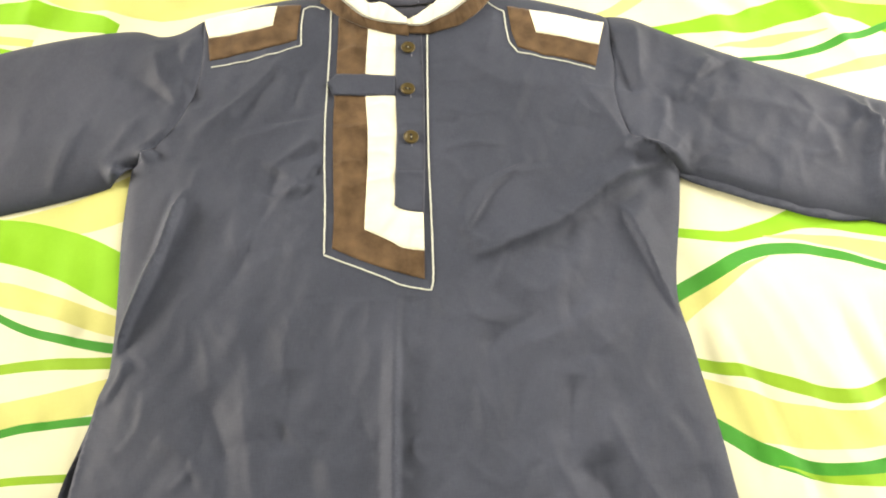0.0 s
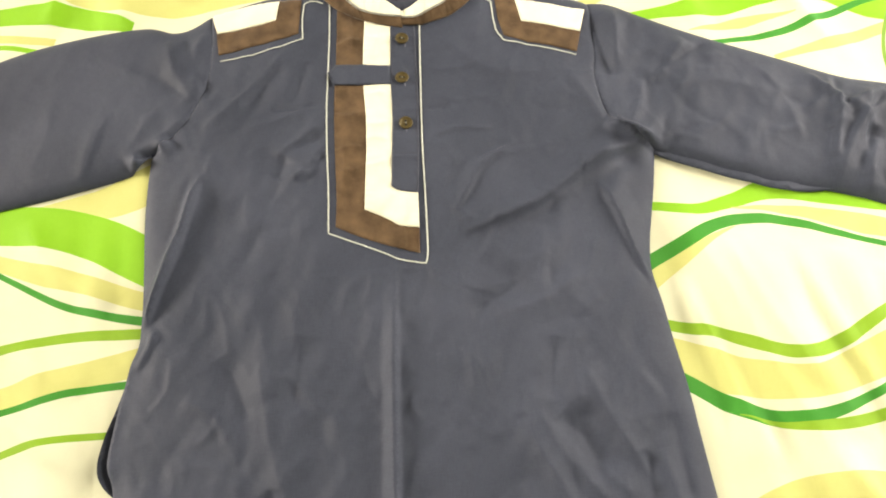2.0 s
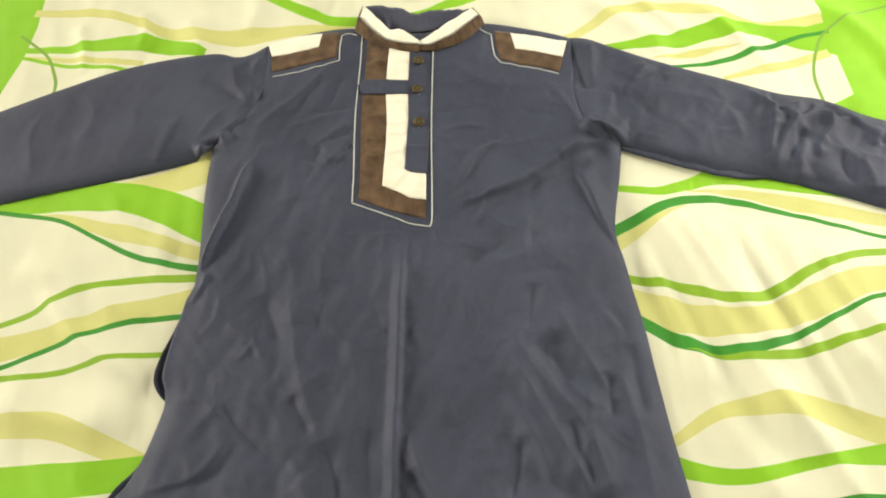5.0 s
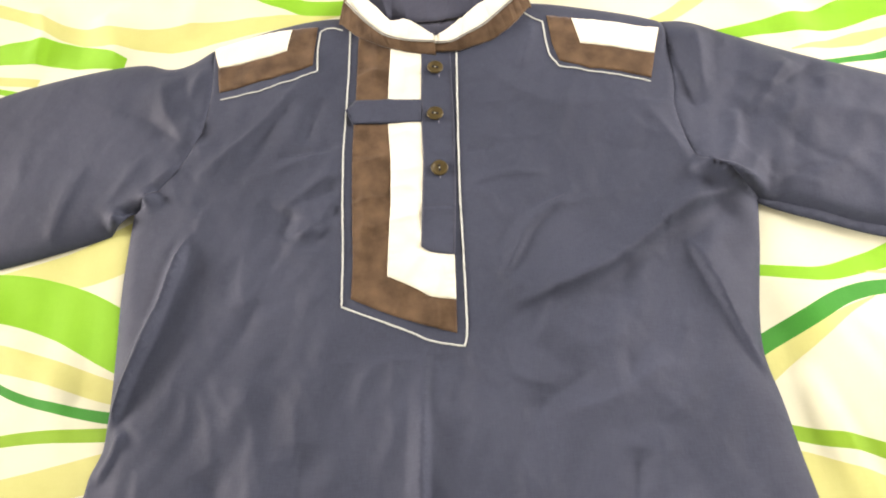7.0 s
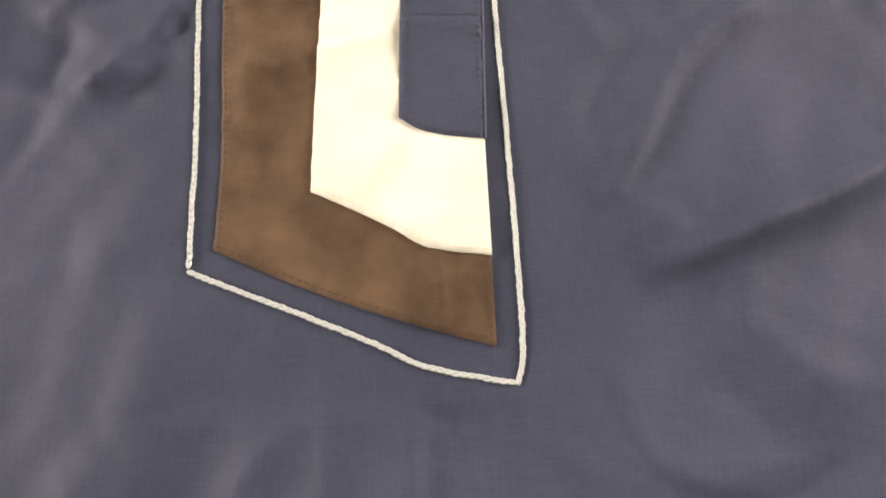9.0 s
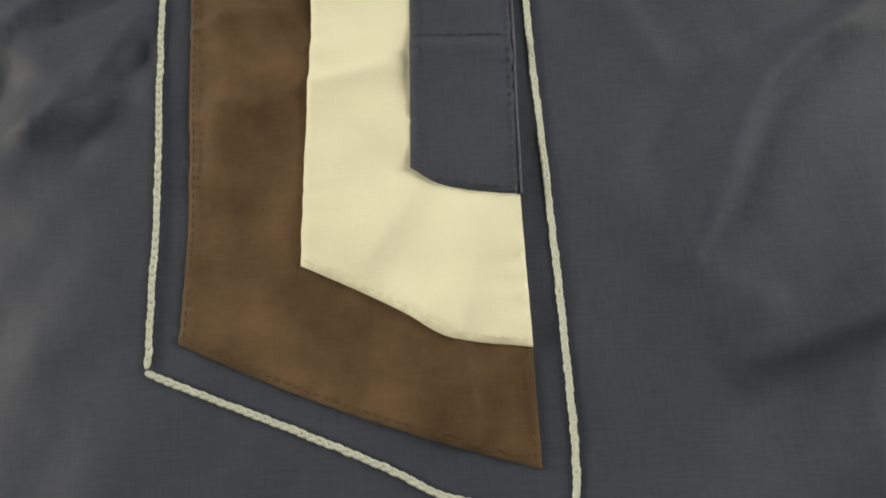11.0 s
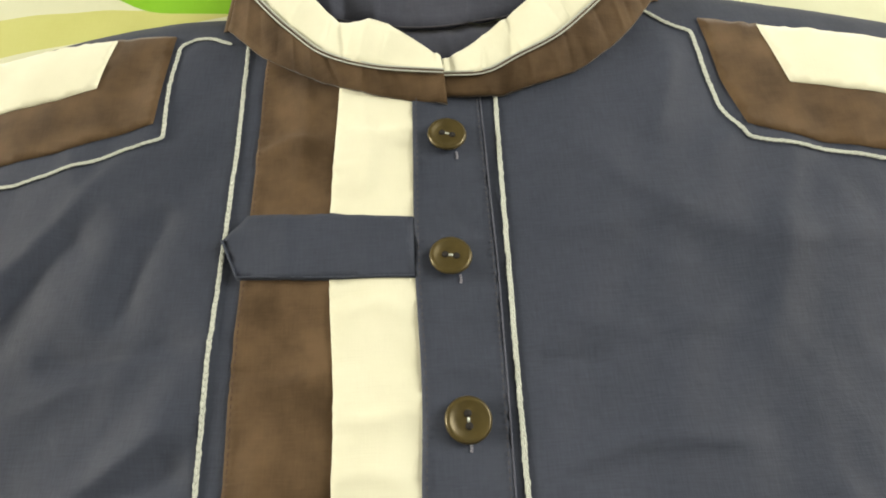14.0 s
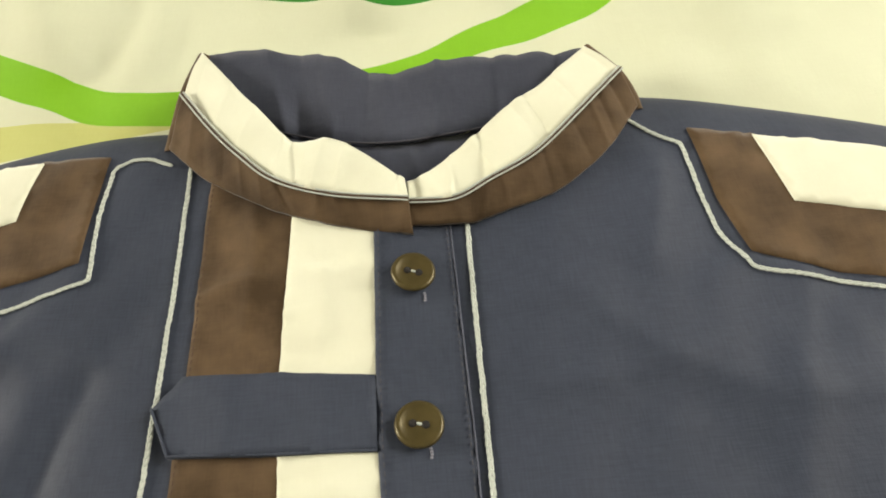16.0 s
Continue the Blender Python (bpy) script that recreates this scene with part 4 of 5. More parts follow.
def lay_sheet():
    """The sheet in one fine net whose edges follow the print, split into plain cloth and printed pieces."""
    fx, fy = np.meshgrid(np.arange(-0.62, 0.80, 0.005), np.arange(-0.46, 0.56, 0.005))
    fine = np.stack([fx.ravel(), fy.ravel()], 1) + 0.0007 * np.sin(np.stack([fx.ravel() * 700, fy.ravel() * 900], 1))
    hidden = inside(fine, SILHOUETTE) & (near(fine, SILHOUETTE, True)[0] > 0.02)
    rx, ry = np.meshgrid(np.linspace(BED[0], BED[1], 73), np.linspace(BED[2], BED[3], 81))
    rough = np.stack([rx.ravel(), ry.ravel()], 1)
    outer = (rough[:, 0] < -0.625) | (rough[:, 0] > 0.80) | (rough[:, 1] < -0.465) | (rough[:, 1] > 0.56)
    pts = [fine[~hidden], rough[outer | (inside(rough, SILHOUETTE))]]
    count, loops = sum(map(len, pts)), []
    for _, o, _ in PRINTS:
        loops.append(list(range(count, count + len(o))))
        pts.append(o)
        count += len(o)
    edges = [(k[i], k[(i + 1) % len(k)]) for k in loops for i in range(len(k))]
    vs, _, fs, *_ = delaunay_2d_cdt([Vector(map(float, p)) for p in np.concatenate(pts)], edges, [], 0, 1e-6)
    xy = np.array([v[:] for v in vs])
    z = sheet_z(xy)
    rim = np.minimum.reduce([xy[:, 0] - BED[0], BED[1] - xy[:, 0], xy[:, 1] - BED[2], BED[3] - xy[:, 1]])
    z -= 0.03 * np.clip(1 - rim / 0.03, 0, 1) ** 2
    tri = np.array(fs)
    p = np.column_stack([xy, z])
    fn = np.cross(p[tri[:, 1]] - p[tri[:, 0]], p[tri[:, 2]] - p[tri[:, 0]])
    vn = np.zeros_like(p)
    for k in range(3):
        np.add.at(vn, tri[:, k], fn)
    vn /= np.linalg.norm(vn, axis=1)[:, None] + 1e-20
    mid = xy[tri].mean(1)
    owner = np.full(len(tri), -1)
    for i, (_, o, _) in enumerate(PRINTS):
        pick = np.nonzero(np.all((mid >= o.min(0)) & (mid <= o.max(0)), axis=1))[0]
        owner[pick[inside(mid[pick], o)]] = i
    for i in range(-1, len(PRINTS)):
        own = tri[owner == i]
        if not len(own):
            continue
        used, local = np.unique(own, return_inverse=True)
        verts, faces = [tuple(v) for v in p[used]], [tuple(f) for f in local.reshape(-1, 3)]
        normals = [tuple(v) for v in vn[used]]
        if i < 0:
            side = {(a, b) for f in faces for a, b in zip(f, (*f[1:], f[0]))}
            low = {}
            for a, b in side:
                if (b, a) not in side and rim[used[a]] < 0.001 and rim[used[b]] < 0.001:
                    for v in (a, b):
                        if v not in low:
                            low[v] = len(verts)
                            x, y, h = verts[v]
                            wave = 0.02 + 0.012 * math.sin(9 * (x + y))
                            verts.append((x + wave * (1 if x > 0.99 else -1 if x < -0.79 else 0), y + wave * (1 if y > 0.84 else -1 if y < -1.14 else 0), -0.33))
                            normals.append((0.7 * (x > 0.99) - 0.7 * (x < -0.79), 0.7 * (y > 0.84) - 0.7 * (y < -1.14), 0.1))
                    faces.append((b, a, low[a], low[b]))
        ob = mesh_part("cloth" if i < 0 else PRINTS[i][2], verts, faces, SHEET if i < 0 else PRINTS[i][0], sheet)
        ob.data.normals_split_custom_set_from_vertices(normals)


lay_sheet()

# ---- the shirt ----
shirt = thing("tunic_shirt", "dark slate tunic with brown and cream patches on a bed sheet", "shirt", at=(0.03, -0.1, 0))
NECK = [(-0.044, 0.320), (-0.037, 0.300), (-0.018, 0.287), (0.005, 0.277), (0.034, 0.270), (0.064, 0.274), (0.092, 0.288), (0.117, 0.318)]
BODY = chain(SHOULDER_L[::-1], NECK, SHOULDER_R, SEAM_R, SIDE_R, [SIDE_R[-1], (0.0, -0.665), SIDE_L[-1]], SIDE_L[::-1], SEAM_L[::-1])
cloth("body", BODY, SLATE, shirt, shirt_z, 0.0, 0.0026, 0.0016, lines=[k[(k[:, 1] > -0.64) & (k[:, 0] > -0.2)] for k in (spline(f[0], 0.0026) for f in PRESSED[:3])])
LEFT_SLEEVE = chain(CUFF_TOP_L, [CUFF_TOP_L[-1], CUFF_LOW_L[-1]], CUFF_LOW_L[::-1], SEAM_L[::-1])
RIGHT_SLEEVE = chain(SEAM_R[::-1], CUFF_TOP_R, [CUFF_TOP_R[-1], CUFF_LOW_R[-1]], CUFF_LOW_R[::-1])
cloth("sleeve", LEFT_SLEEVE, SLATE, shirt, shirt_z, 0.0001, 0.0028, 0.0016)
cloth("sleeve", RIGHT_SLEEVE, SLATE, shirt, shirt_z, 0.0001, 0.0028, 0.0016)


def low_z(xy):
    return 0.0022 + 0.0006 * ripple(np.asarray(xy, float), 5, 21, 0.05, 2.0, 0.3)


def slit_z(xy):
    d = near(np.asarray(xy, float), spline(SIDE_L, 0.004))[0]
    return low_z(xy) - 0.0012 + 0.0075 * np.exp(-((d - 0.0125) / 0.0065) ** 2)


# lower layer of the sleeve, peeping out along its underarm edge
cloth("sleeve_underside", spline([(0.262, 0.112), (0.275, 0.099), (0.314, 0.0815), (0.360, 0.0640), (0.400, 0.0530), (0.430, 0.056), (0.38, 0.078), (0.31, 0.102)], 0.004, True), SLATE, shirt, low_z, 0.0012, 0.005, 0.002)
# back panel showing at the open side slits, and inside the neck
cloth("back_panel", spline([(-0.206, -0.062), (-0.215, -0.079), (-0.218, -0.096), (-0.223, -0.116), (-0.229, -0.139), (-0.2315, -0.159), (-0.228, -0.173),
      (-0.216, -0.187), (-0.198, -0.190), (-0.19, -0.12)], 0.004, True), SLATE, shirt, slit_z, 0, 0.0025, 0.002)
cloth("back_panel", spline([(-0.220, -0.240), (-0.238, -0.258), (-0.256, -0.284), (-0.272, -0.33), (-0.29, -0.42), (-0.305, -0.54), (-0.314, -0.660), (-0.27, -0.660),
      (-0.24, -0.45), (-0.22, -0.30)], 0.005, True), SLATE, shirt, slit_z, 0, 0.0025, 0.002)

# brown, cream and slate placket
PLACKET_LEFT = [(-0.033, 0.298), (-0.033, 0.262), (-0.0335, 0.217), (-0.0345, 0.190), (-0.0345, 0.150), (-0.0330, 0.110), (-0.0315, 0.070), (-0.0320, 0.040)]
PLACKET_FOOT = [(-0.0320, 0.040), (-0.011, 0.0300), (0.008, 0.0222), (0.026, 0.0158), (0.045, 0.0100)]
CREAM_LEFT = [(-0.003, 0.282), (-0.004, 0.265), (-0.006, 0.215), (-0.0055, 0.190), (-0.003, 0.150), (-0.003, 0.116), (-0.0043, 0.082), (-0.005, 0.056)]
CREAM_FOOT = [(-0.005, 0.056), (0.008, 0.0495), (0.018, 0.0440), (0.028, 0.0380), (0.0452, 0.0350)]
BAND_LEFT = [(0.0230, 0.272), (0.0225, 0.235), (0.0220, 0.195), (0.0230, 0.156), (0.0220, 0.122), (0.0205, 0.078)]
BAND_FOOT = [(0.0205, 0.078), (0.027, 0.0735), (0.035, 0.0712), (0.0455, 0.0695)]
BAND_RIGHT = [(0.0455, 0.0695), (0.0465, 0.095), (0.0475, 0.122), (0.0480, 0.155), (0.0483, 0.190), (0.0480, 0.215), (0.0472, 0.268)]


def path(*lines, step=0.002, smooth=True):
    out = [(spline(k, step) if smooth else polyline(k, step, False))[:-1] for k in lines]
    return np.concatenate(out)


CREAM_PUCKERS = [
    ([(-0.006, 0.150), (0.006, 0.146), (0.024, 0.149)], 0.0020, 0.0026, 0.0065),
    ([(-0.006, 0.128), (0.008, 0.131), (0.024, 0.126)], 0.0017, 0.0065, 0.0026),
    ([(-0.006, 0.100), (0.010, 0.104), (0.024, 0.106)], 0.0019, 0.0026, 0.0052),
    ([(0.024, 0.074), (0.016, 0.064), (0.006, 0.050)], 0.0015, 0.0039, 0.0078),
    ([(0.030, 0.072), (0.034, 0.056), (0.031, 0.038)], 0.0015, 0.0026, 0.0065),
    ([(-0.004, 0.250), (0.010, 0.246), (0.024, 0.249)], 0.0017, 0.0026, 0.0052),
    ([(0.004, 0.262), (0.008, 0.240), (0.005, 0.220)], 0.0015, 0.0026, 0.0052),
    ([(-0.004, 0.178), (0.010, 0.182), (0.024, 0.176)], 0.0017, 0.0026, 0.0065),
]
BROWN_PUCKERS = [
    ([(-0.034, 0.160), (-0.020, 0.157), (-0.004, 0.162)], 0.0017, 0.0026, 0.0065),
    ([(-0.034, 0.118), (-0.018, 0.123), (-0.004, 0.120)], 0.0017, 0.0026, 0.0065),
    ([(-0.033, 0.092), (-0.020, 0.098), (-0.006, 0.096)], 0.0015, 0.0026, 0.0052),
    ([(-0.026, 0.140), (-0.024, 0.105), (-0.027, 0.070)], 0.0015, 0.0039, 0.0039),
    ([(-0.005, 0.056), (0.004, 0.040), (0.006, 0.026)], 0.0015, 0.0026, 0.0052),
    ([(0.029, 0.038), (0.031, 0.026), (0.030, 0.014)], 0.0024, 0.0020, 0.0065),
    ([(-0.034, 0.240), (-0.020, 0.247), (-0.004, 0.244)], 0.0017, 0.0026, 0.0065),
    ([(-0.018, 0.280), (-0.015, 0.255), (-0.018, 0.222)], 0.0014, 0.0026, 0.0052),
]


def cream_puckers(xy):
    """Puckers of the cream patch, lying flat where the button band covers it."""
    free = np.where(xy[:, 1] > 0.077, np.clip((0.0212 - xy[:, 0]) / 0.007, 0, 1), 1)
    return creases(xy, CREAM_PUCKERS) * free


def brown_z(xy):
    xy = np.asarray(xy, float)
    return shirt_z(xy) + 0.00012 * ripple(xy, 7, 51, 0.018, 2.0, 1.5) + creases(xy, BROWN_PUCKERS)


brown = path(PLACKET_LEFT, PLACKET_FOOT, [(0.045, 0.010), (0.0452, 0.036)], [(0.0452, 0.036), (0.028, 0.041), (0.018, 0.047), (0.008, 0.0525), (-0.001, 0.058)],
             [(-0.001, 0.058), (0.0, 0.12), (0.001, 0.283)], [(0.001, 0.283), PLACKET_LEFT[0]])
brown_patch = cloth("brown_patch", brown, BROWN, shirt, brown_z, 0.0008, 0.0018, 0.0010, 0.00015, "brown cotton L-shaped placket patch", gather=0.00045)
dashes("topstitching", inset(spline(PLACKET_LEFT, 0.002), 0.0013), BROWN_THREAD, brown_patch, brown_z, 0.0015)
dashes("topstitching", inset(spline(PLACKET_FOOT, 0.002), 0.0013), BROWN_THREAD, brown_patch, brown_z, 0.0015)
dashes("topstitching", inset(polyline([(0.045, 0.010), (0.0452, 0.036)], 0.002, False), 0.0013), BROWN_THREAD, brown_patch, brown_z, 0.0015)
cream = path(CREAM_LEFT, CREAM_FOOT, [(0.0452, 0.035), (0.0452, 0.072)], [(0.0452, 0.072), (0.030, 0.078), (0.0245, 0.084)], [(0.0245, 0.084), (0.026, 0.15), (0.026, 0.275)], [(0.026, 0.275), CREAM_LEFT[0]])
cream_patch = cloth("cream_patch", cream, CREAM, shirt, lambda xy: shirt_z(xy) + 0.00028 * ripple(xy, 6, 31, 0.022, 1.6, 1.4) + cream_puckers(xy), 0.0018, 0.0018, 0.0012, 0.00015, "cream cotton L-shaped placket patch", gather=0.0005)
dashes("topstitching", inset(spline(CREAM_FOOT, 0.002), 0.0013), TAN_THREAD, cream_patch, lambda xy: shirt_z(xy) + cream_puckers(xy), 0.0024, 0.0021)
band = path(BAND_LEFT, BAND_FOOT, BAND_RIGHT, [(0.0472, 0.268), (0.0230, 0.272)])


def band_z(xy):
    xy = np.asarray(xy, float)
    return shirt_z(xy) + creases(xy, [([(0.019, 0.1095), (0.034, 0.1085), (0.050, 0.1090)], 0.0022, 0.0014, 0.006), ([(0.020, 0.155), (0.034, 0.160), (0.050, 0.157)], 0.0008, 0.004, 0.003)]) \
        + 0.00025 * ripple(xy, 6, 41, 0.02, 1.5, 1.3) - 0.0019 * np.clip((xy[:, 0] - 0.030) / 0.016, 0, 1) * np.clip((xy[:, 1] - 0.078) / 0.012, 0, 1)


button_band = cloth("button_band", band, SLATE, shirt, band_z, 0.0027, 0.0018, 0.0018, 0.0002, "slate button band", gather=0.0003)
dashes("topstitching", inset(spline(BAND_LEFT, 0.002), 0.0015), DARK_THREAD, button_band, band_z, 0.0032)
dashes("topstitching", inset(spline(BAND_FOOT, 0.002), 0.0015), DARK_THREAD, button_band, band_z, 0.0032)
dashes("topstitching", inset(spline(BAND_RIGHT, 0.002), 0.0013), DARK_THREAD, button_band, band_z, 0.0032)
dashes("topstitching", polyline([(0.0225, 0.1125), (0.0465, 0.1120)], 0.002, False), DARK_THREAD, button_band, band_z, 0.0032)
# a paler line along the band's right edge
tube_on("edge_fold", spline(BAND_RIGHT, 0.002), 0.0003, PALER_SLATE, button_band, band_z, 0.0027)
TAB = [(-0.0335, 0.2165), (-0.0415, 0.2075), (-0.0355, 0.1935), (-0.005, 0.1915), (0.0220, 0.1900), (0.0220, 0.2115), (-0.005, 0.2150)]
cross_tab = cloth("cross_tab", polyline(TAB, 0.002), SLATE, shirt, lambda xy: shirt_z(xy) + 0.0003 * ripple(np.asarray(xy), 5, 44, 0.02, 1.5, 0.2) + creases(np.asarray(xy), [([(-0.020, 0.218), (-0.019, 0.204), (-0.021, 0.190)], 0.0008, 0.002, 0.005), ([(0.006, 0.216), (0.008, 0.203), (0.005, 0.189)], 0.0008, 0.002, 0.005)]), 0.0030, 0.0025, 0.0020, 0.0002, "slate cross tab with a pointed end", gather=0.0003)
tube_on("edge_fold", polyline([(0.0220, 0.1903), (-0.005, 0.1918), (-0.0352, 0.1938), (-0.0412, 0.2075)], 0.002, False), 0.0004, SLATE, cross_tab, shirt_z, 0.0029)

# pale chain stitch round the placket
STITCH = [[(-0.0410, 0.300), (-0.0405, 0.262), (-0.0412, 0.215), (-0.0420, 0.165), (-0.0415, 0.128), (-0.0395, 0.085), (-0.0385, 0.034)],
          [(-0.0385, 0.034), (-0.021, 0.0265), (-0.002, 0.0185), (0.014, 0.0113), (0.027, 0.0050), (0.050, 0.0)],
          [(0.050, 0.0), (0.0520, 0.012), (0.0520, 0.050), (0.0515, 0.085), (0.0510, 0.120), (0.0512, 0.155), (0.0518, 0.195), (0.0522, 0.225), (0.0530, 0.265)]]
for line in STITCH:
    links("chain_stitch", spline(line, 0.002), shirt, shirt_z, 0.0006)

# shoulder patches
for brown_line, cream_line, stitch_line in (
        ([(-0.071, 0.304), (-0.0720, 0.280), (-0.0725, 0.259), (-0.102, 0.2500), (-0.155, 0.2400), (-0.159, 0.267), (-0.167, 0.294), (-0.13, 0.3015), (-0.095, 0.305)],
         [(-0.0945, 0.3035), (-0.0965, 0.2770), (-0.111, 0.2720), (-0.158, 0.2665), (-0.1675, 0.2945), (-0.13, 0.3010)],
         [(-0.048, 0.297), (-0.055, 0.3005), (-0.062, 0.3015), (-0.068, 0.2980), (-0.0690, 0.276), (-0.0680, 0.2520), (-0.090, 0.2440), (-0.119, 0.2365), (-0.154, 0.2320)]),
        ([(0.132, 0.2915), (0.1340, 0.262), (0.1385, 0.2405), (0.162, 0.2315), (0.210, 0.2165), (0.217, 0.243), (0.224, 0.2665), (0.19, 0.2760), (0.153, 0.2870)],
         [(0.153, 0.2860), (0.1575, 0.2575), (0.200, 0.2445), (0.216, 0.2410), (0.2235, 0.2670), (0.19, 0.2765)],
         [(0.1125, 0.2985), (0.117, 0.2935), (0.122, 0.2890), (0.128, 0.2850), (0.1290, 0.264), (0.1310, 0.248), (0.1372, 0.2350), (0.161, 0.2280), (0.190, 0.2185), (0.210, 0.2123)])):
    ep = cloth("shoulder_patch", polyline(brown_line, 0.002), BROWN, shirt, shirt_z, 0.0009, 0.003, 0.0014, 0.00015, "brown cotton shoulder patch", gather=0.00045)
    cloth("cream_inset", polyline(cream_line, 0.002), CREAM, ep, shirt_z, 0.0017, 0.003, 0.0014, 0.00015, "cream cotton inset", gather=0.00045)
    links("chain_stitch", polyline(stitch_line, 0.002, False), shirt, shirt_z, 0.0006)

# folded-flat band collar: cream over brown outside, slate inside
COLLAR = {
    "bottom": ([(-0.0500, 0.305), (-0.036, 0.290), (-0.021, 0.279), (-0.006, 0.2700), (0.012, 0.2628), (0.0355, 0.2567)], [(0.0345, 0.2600), (0.052, 0.2600), (0.067, 0.2640), (0.085, 0.2710), (0.103, 0.2850), (0.1180, 0.304)]),
    "mid": ([(-0.0440, 0.3230), (-0.031, 0.3035), (-0.019, 0.2890), (-0.0075, 0.2785), (0.010, 0.2715), (0.0350, 0.2665)], [(0.0350, 0.2665), (0.0495, 0.2660), (0.0615, 0.2720), (0.078, 0.2810), (0.096, 0.2980), (0.1130, 0.3160)]),
    "top": ([(-0.0400, 0.3460), (-0.0265, 0.3260), (-0.0135, 0.3085), (-0.0020, 0.2950), (0.014, 0.2930), (0.0340, 0.2765)], [(0.0345, 0.2765), (0.047, 0.2815), (0.063, 0.2960), (0.074, 0.3050), (0.0855, 0.3130), (0.1030, 0.3310)]),
}


def loft(curves, zs, n=140, bulge=0.0):
    """Rows of points between 3D curves of equal sampling."""
    rows = []
    for c, z in zip(curves, zs):
        s = spline(c, 0.0015)
        q = np.linspace(0, 1, n)
        src = np.linspace(0, 1, len(s))
        rows.append(np.column_stack([np.interp(q, src, s[:, 0]), np.interp(q, src, s[:, 1]), np.interp(q, np.linspace(0, 1, len(z)), z)]))
    out = []
    for a, b in zip(rows[:-1], rows[1:]):
        for f in np.linspace(0, 1, 6, endpoint=False):
            r = a + (b - a) * f
            r[:, 2] += bulge * math.sin(math.pi * f)
            out.append(r)
    out.append(rows[-1])
    return out


def sheet_part(name, rows, material, parent, label="", thick=0.0014, pucker=0.0, seed=1, pleats=()):
    m, n = len(rows), len(rows[0])
    top = np.concatenate(rows)
    if pucker:
        top[:, 2] += pucker * ripple(top[:, :2], 7, seed, 0.017, 2.2, 0.0 if seed % 2 else 0.9)
    u, v = np.tile(np.linspace(0, 1, n), m), np.repeat(np.linspace(0, 1, m), n)
    for at, lean, h, wide in pleats:
        top[:, 2] += h * np.exp(-np.abs(u - at - lean * (v - 0.5)) / wide)
    under = top - np.array((0, 0, thick))
    verts = np.concatenate([top, under])
    faces = []
    for j in range(m - 1):
        for i in range(n - 1):
            q = (j * n + i, j * n + i + 1, (j + 1) * n + i + 1, (j + 1) * n + i)
            faces += [q, tuple(m * n + k for k in q[::-1])]
    loop = [i for i in range(n)] + [j * n + n - 1 for j in range(1, m)] + [(m - 1) * n + i for i in range(n - 2, -1, -1)] + [j * n for j in range(m - 2, 0, -1)]
    faces += [(loop[(k + 1) % len(loop)], loop[k], m * n + loop[k], m * n + loop[(k + 1) % len(loop)]) for k in range(len(loop))]
    ob = mesh_part(name, verts, faces, material, parent, label)
    bm = bmesh.new()
    bm.from_mesh(ob.data)
    bmesh.ops.recalc_face_normals(bm, faces=bm.faces[:])
    bm.to_mesh(ob.data)
    bm.free()
    return ob


def collar_foot(line):
    """Height of the collar's lower edge: close on the cloth, a little higher across the cream patch and the band."""
    p = resample(spline(line, 0.0015), 0.004)
    return shirt_z(p) + 0.0016 + 0.0019 * np.clip((p[:, 0] + 0.010) / 0.006, 0, 1) * np.clip((0.054 - p[:, 0]) / 0.006, 0, 1)


Z_MID = ([0.0185, 0.0205, 0.0210, 0.0205, 0.0200, 0.0205], [0.0190, 0.0195, 0.0200, 0.0205, 0.0200, 0.0180])
Z_TOP = ([0.0175, 0.0195, 0.0205, 0.0200, 0.0195, 0.0185], [0.0175, 0.0185, 0.0195, 0.0200, 0.0190, 0.0170])
BACK_TOP = [(-0.0405, 0.3465), (-0.0185, 0.3460), (0.0065, 0.3410), (0.0165, 0.3360), (0.0235, 0.3320), (0.031, 0.3300), (0.040, 0.3312), (0.062, 0.3335), (0.0865, 0.3325), (0.1035, 0.3315)]
BACK_SEAM = [(-0.030, 0.3180), (-0.010, 0.3080), (0.012, 0.3010), (0.031, 0.2985), (0.050, 0.3000), (0.070, 0.3030), (0.098, 0.3130)]
FLAP = ([(0.61, -0.06, -0.0013, 0.018), (0.70, 0.0, 0.0022, 0.05), (0.97, 0.0, -0.0012, 0.02)], [(0.03, 0.0, -0.0010, 0.02), (0.16, 0.05, 0.0016, 0.03), (0.30, 0.08, -0.0014, 0.02)])


def gathers(seed, n, h):
    """Puckers across a collar strip: where, lean, height, width."""
    rng = random.Random(seed)
    return [((i + rng.uniform(0.1, 0.9)) / n, rng.uniform(-0.05, 0.05), h * rng.uniform(0.4, 1.2) * rng.choice((1, -1)), rng.uniform(0.012, 0.035)) for i in range(n)]


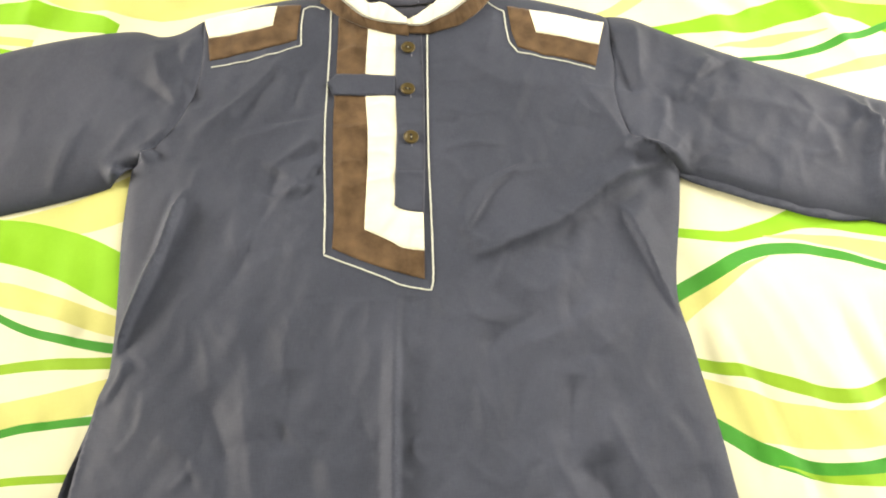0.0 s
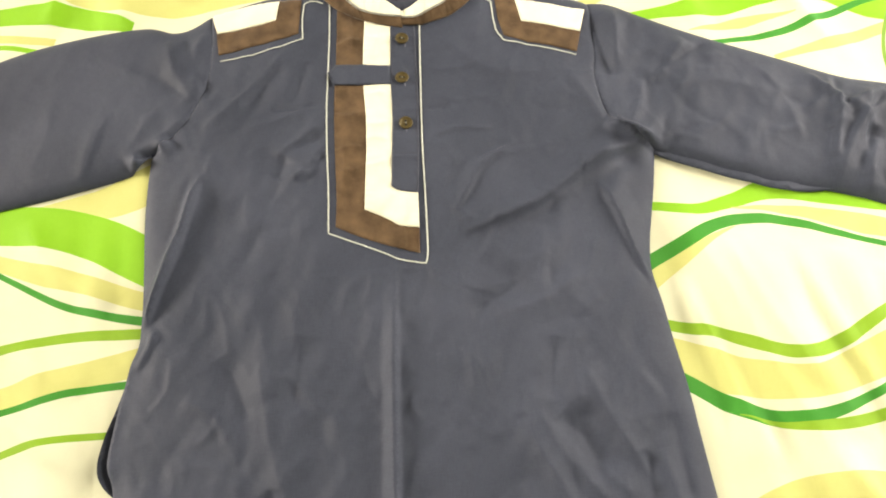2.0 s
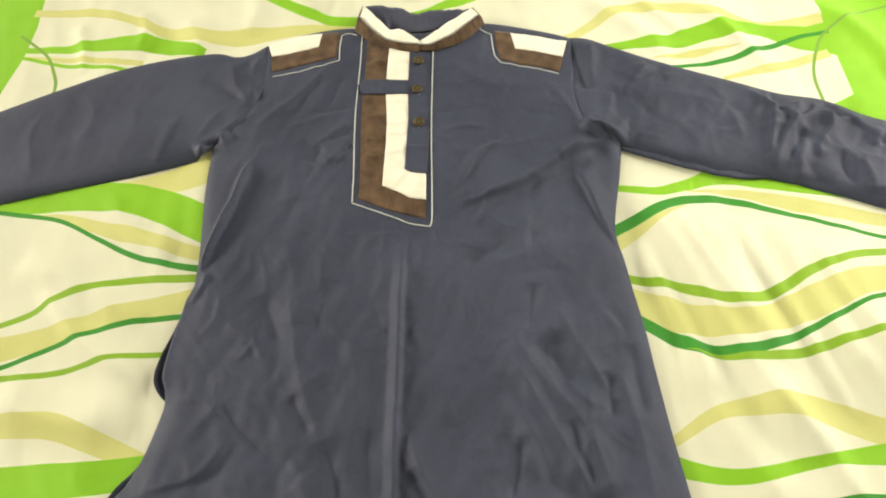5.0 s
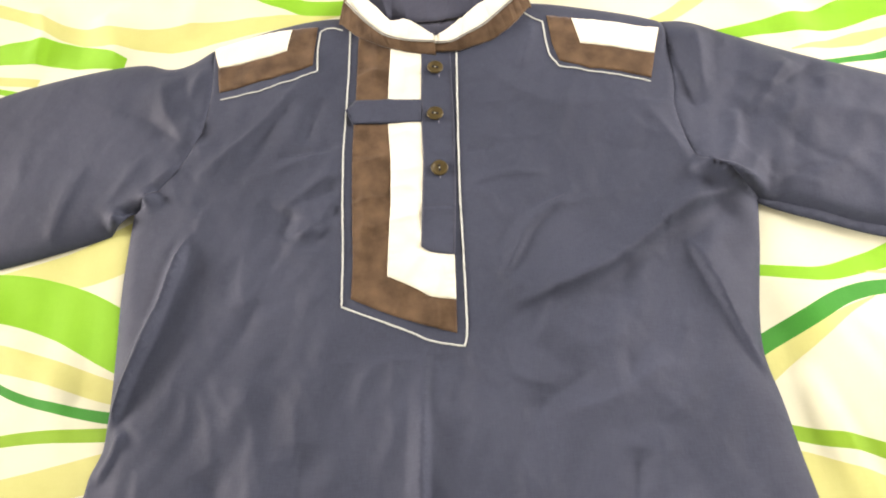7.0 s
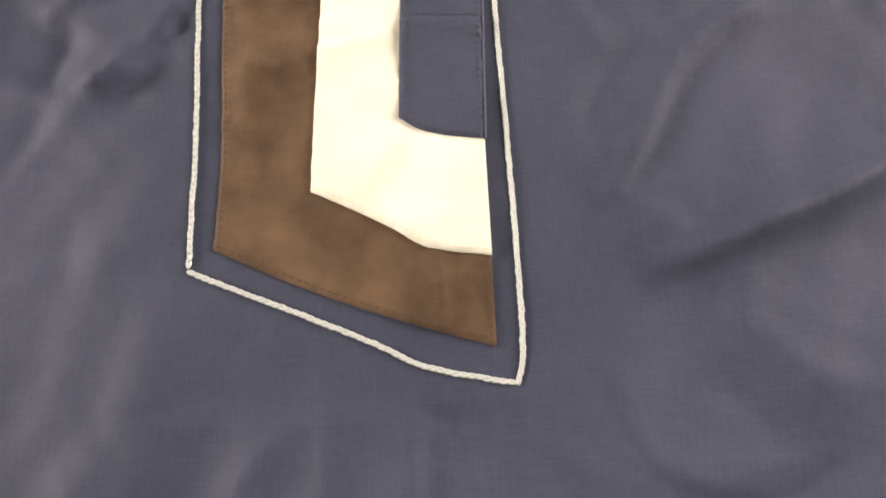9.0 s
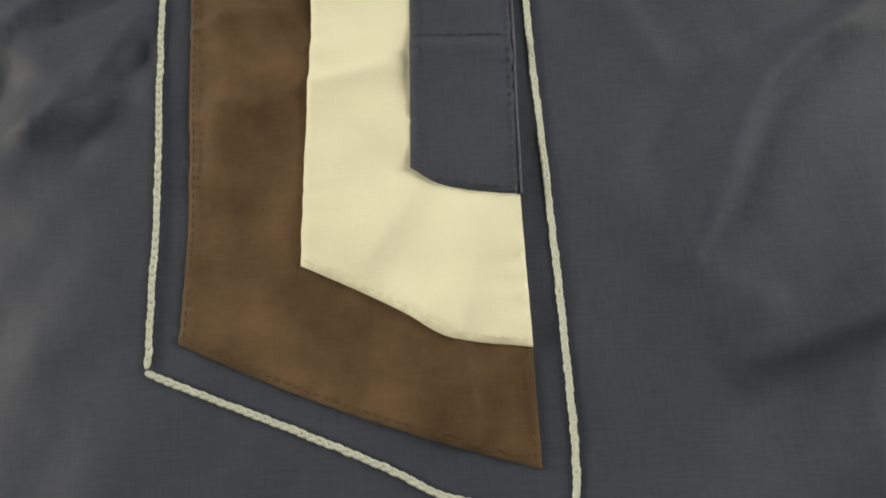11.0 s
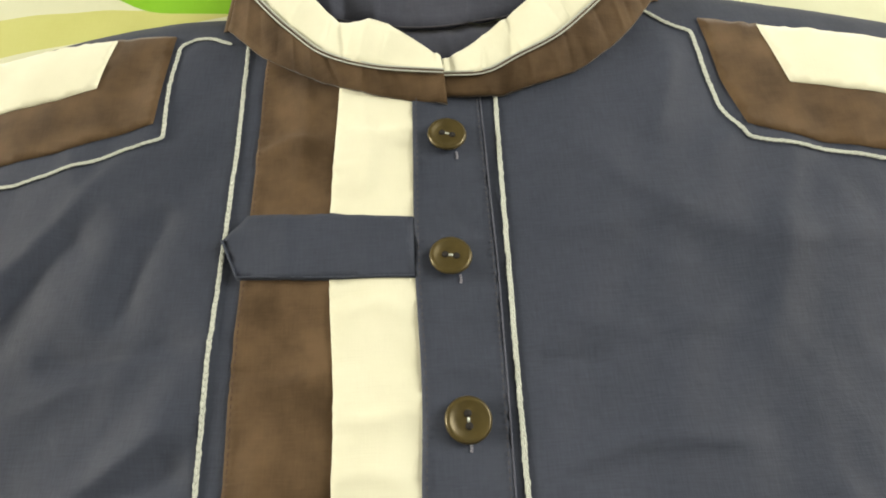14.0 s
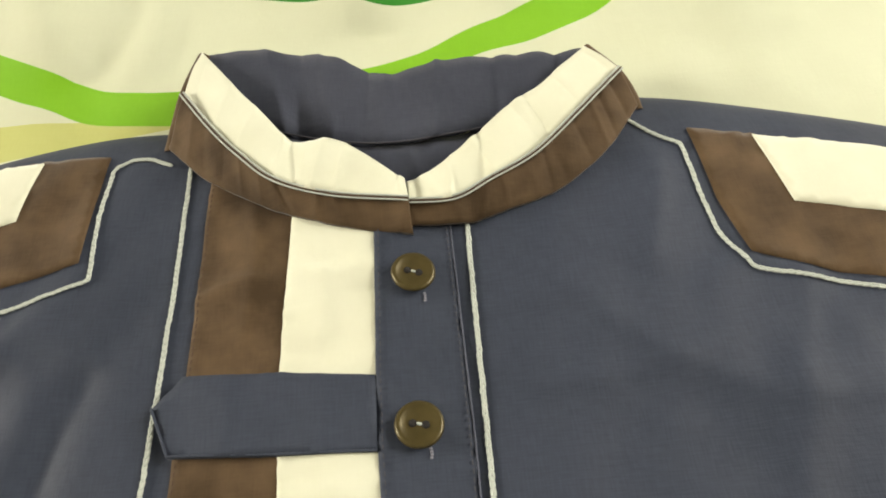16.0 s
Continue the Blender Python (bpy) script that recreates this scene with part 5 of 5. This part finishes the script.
for half in (0, 1):
    b, m_, t = COLLAR["bottom"][half], COLLAR["mid"][half], COLLAR["top"][half]
    lower = sheet_part("collar_stand", loft([b, m_], [collar_foot(b), Z_MID[half]], bulge=0.0003), BROWN, shirt, "brown lower collar strip", pucker=0.0003, seed=2 + half, pleats=gathers(31 + half, 11, 0.0008))
    upper = sheet_part("collar_top", loft([m_, t], [np.array(Z_MID[half]) + 0.0004, Z_TOP[half]], bulge=0.0006), CREAM, shirt, "cream upper collar strip", pucker=0.0004, seed=4 + half, pleats=gathers(41 + half, 7, 0.0009) + FLAP[half])
    mid = loft([m_, m_], [np.array(Z_MID[half]) + 0.0010] * 2)[0]
    for shift, r, mat in ((-0.0010, 0.00030, THREAD), (-0.0003, 0.00034, BROWN_THREAD), (0.0005, 0.00038, THREAD)):
        line = mid.copy()
        line[:, :2] = inset(mid[:, :2], shift)
        line[:, 2] += 0.0004
        tube_on("piping", line, r, mat, upper)
inner = sheet_part("collar_lining", loft([BACK_SEAM, BACK_TOP], [[0.0105] * 5, [0.0150, 0.0150, 0.0140, 0.0125, 0.0140, 0.0145, 0.0150]], bulge=0.0005), LINING, shirt, "slate collar lining", pucker=0.0004, seed=7, pleats=gathers(71, 11, 0.0022))
tube_on("seam_roll", loft([BACK_SEAM, BACK_SEAM], [[0.0109] * 5] * 2)[0], 0.0004, DARK_THREAD, inner)
sheet_part("yoke_lining", loft([[(-0.030, 0.285), (0.0, 0.268), (0.034, 0.262), (0.07, 0.266), (0.105, 0.285)], [(-0.034, 0.3195), (-0.010, 0.3095), (0.012, 0.3025), (0.031, 0.3000), (0.050, 0.3015), (0.070, 0.3045), (0.102, 0.3145)]],
           [[0.005] * 5, [0.0085] * 5], bulge=0.0015), LINING, shirt, "slate inside of the back", pucker=0.0010, seed=8, pleats=gathers(81, 9, 0.0012))
# outside of the collar's back, turning over at both ends
for a in ([(-0.0500, 0.305), (-0.0475, 0.318), (-0.0440, 0.334), (-0.0400, 0.3465)], [(0.1180, 0.304), (0.1165, 0.311), (0.1120, 0.3200), (0.1035, 0.3315)]):
    s = spline(a, 0.002)
    z = np.interp(np.linspace(0, 1, len(s)), [0, 0.5, 1], [0.011, 0.0155, 0.0165])
    tube_on("collar_fold", np.column_stack([s, z - 0.0028]), 0.0028, BROWN, shirt, sides=10)


# ---- buttons ----
def button(x, y, tilt, spin):
    z = float(band_z(np.array([[x, y]]))[0]) + 0.0031
    profile = [(0.0, 0.00185), (0.0030, 0.00185), (0.0043, 0.0020), (0.0052, 0.0024), (0.0059, 0.0026), (0.0065, 0.0023), (0.0068, 0.0016), (0.0063, 0.0008), (0.0045, 0.0004), (0.0, 0.0004)]
    verts, faces, n = [], [], 40
    for r, h in profile:
        for k in range(n):
            a = 2 * math.pi * k / n
            verts.append((r * math.cos(a), r * math.sin(a), h))
    for j in range(len(profile) - 1):
        for k in range(n):
            faces.append((j * n + k, (j + 1) * n + k, (j + 1) * n + (k + 1) % n, j * n + (k + 1) % n)[::-1])
    ob = mesh_part("button", verts, faces, BRASS, None, "brass-brown two-hole button")
    # no bores: a dark disc paints the shade inside each hole
    for s in (-1, 1):
        bm = bmesh.new()
        bmesh.ops.create_cone(bm, cap_ends=True, segments=14, radius1=0.0011, radius2=0.0011, depth=0.0006, matrix=pose(0, s * 0.0018, 0.0018))
        part("hole", bm, HOLE_SHADE, ob)
    bm = bmesh.new()
    box(bm, (-0.0004, -0.0008, 0.0018), (0.0004, 0.0008, 0.0023))
    bmesh.ops.bevel(bm, geom=bm.edges[:], offset=0.0002, segments=2, affect="EDGES")
    part("thread", bm, THREAD, ob)
    bm = bmesh.new()
    bmesh.ops.create_cone(bm, cap_ends=True, segments=10, radius1=0.0012, radius2=0.0009, depth=0.0022, matrix=pose(0, 0, -0.0005))
    part("shank", bm, DARK_THREAD, ob)
    ob.parent = shirt
    ob.matrix_parent_inverse = Matrix.Translation(shirt.location).inverted()
    ob.matrix_basis = pose(x, y, z, *tilt, spin)
    return ob


button(0.0345, 0.2425, (6, 4), 75)
button(0.0335, 0.1957, (4, 5), 80)
button(0.0358, 0.1442, (5, 7), 5)
for x, y in ((0.0375, 0.2345), (0.0362, 0.1880), (0.0362, 0.1365)):
    verts_line = np.array([(x, y + 0.0018), (x + 0.0003, y), (x, y - 0.0014)])
    dashes("buttonhole_thread", polyline(verts_line, 0.0005, False), GREY_THREAD, button_band, band_z, 0.0032, 0.0008, 0.8, 0.0004)
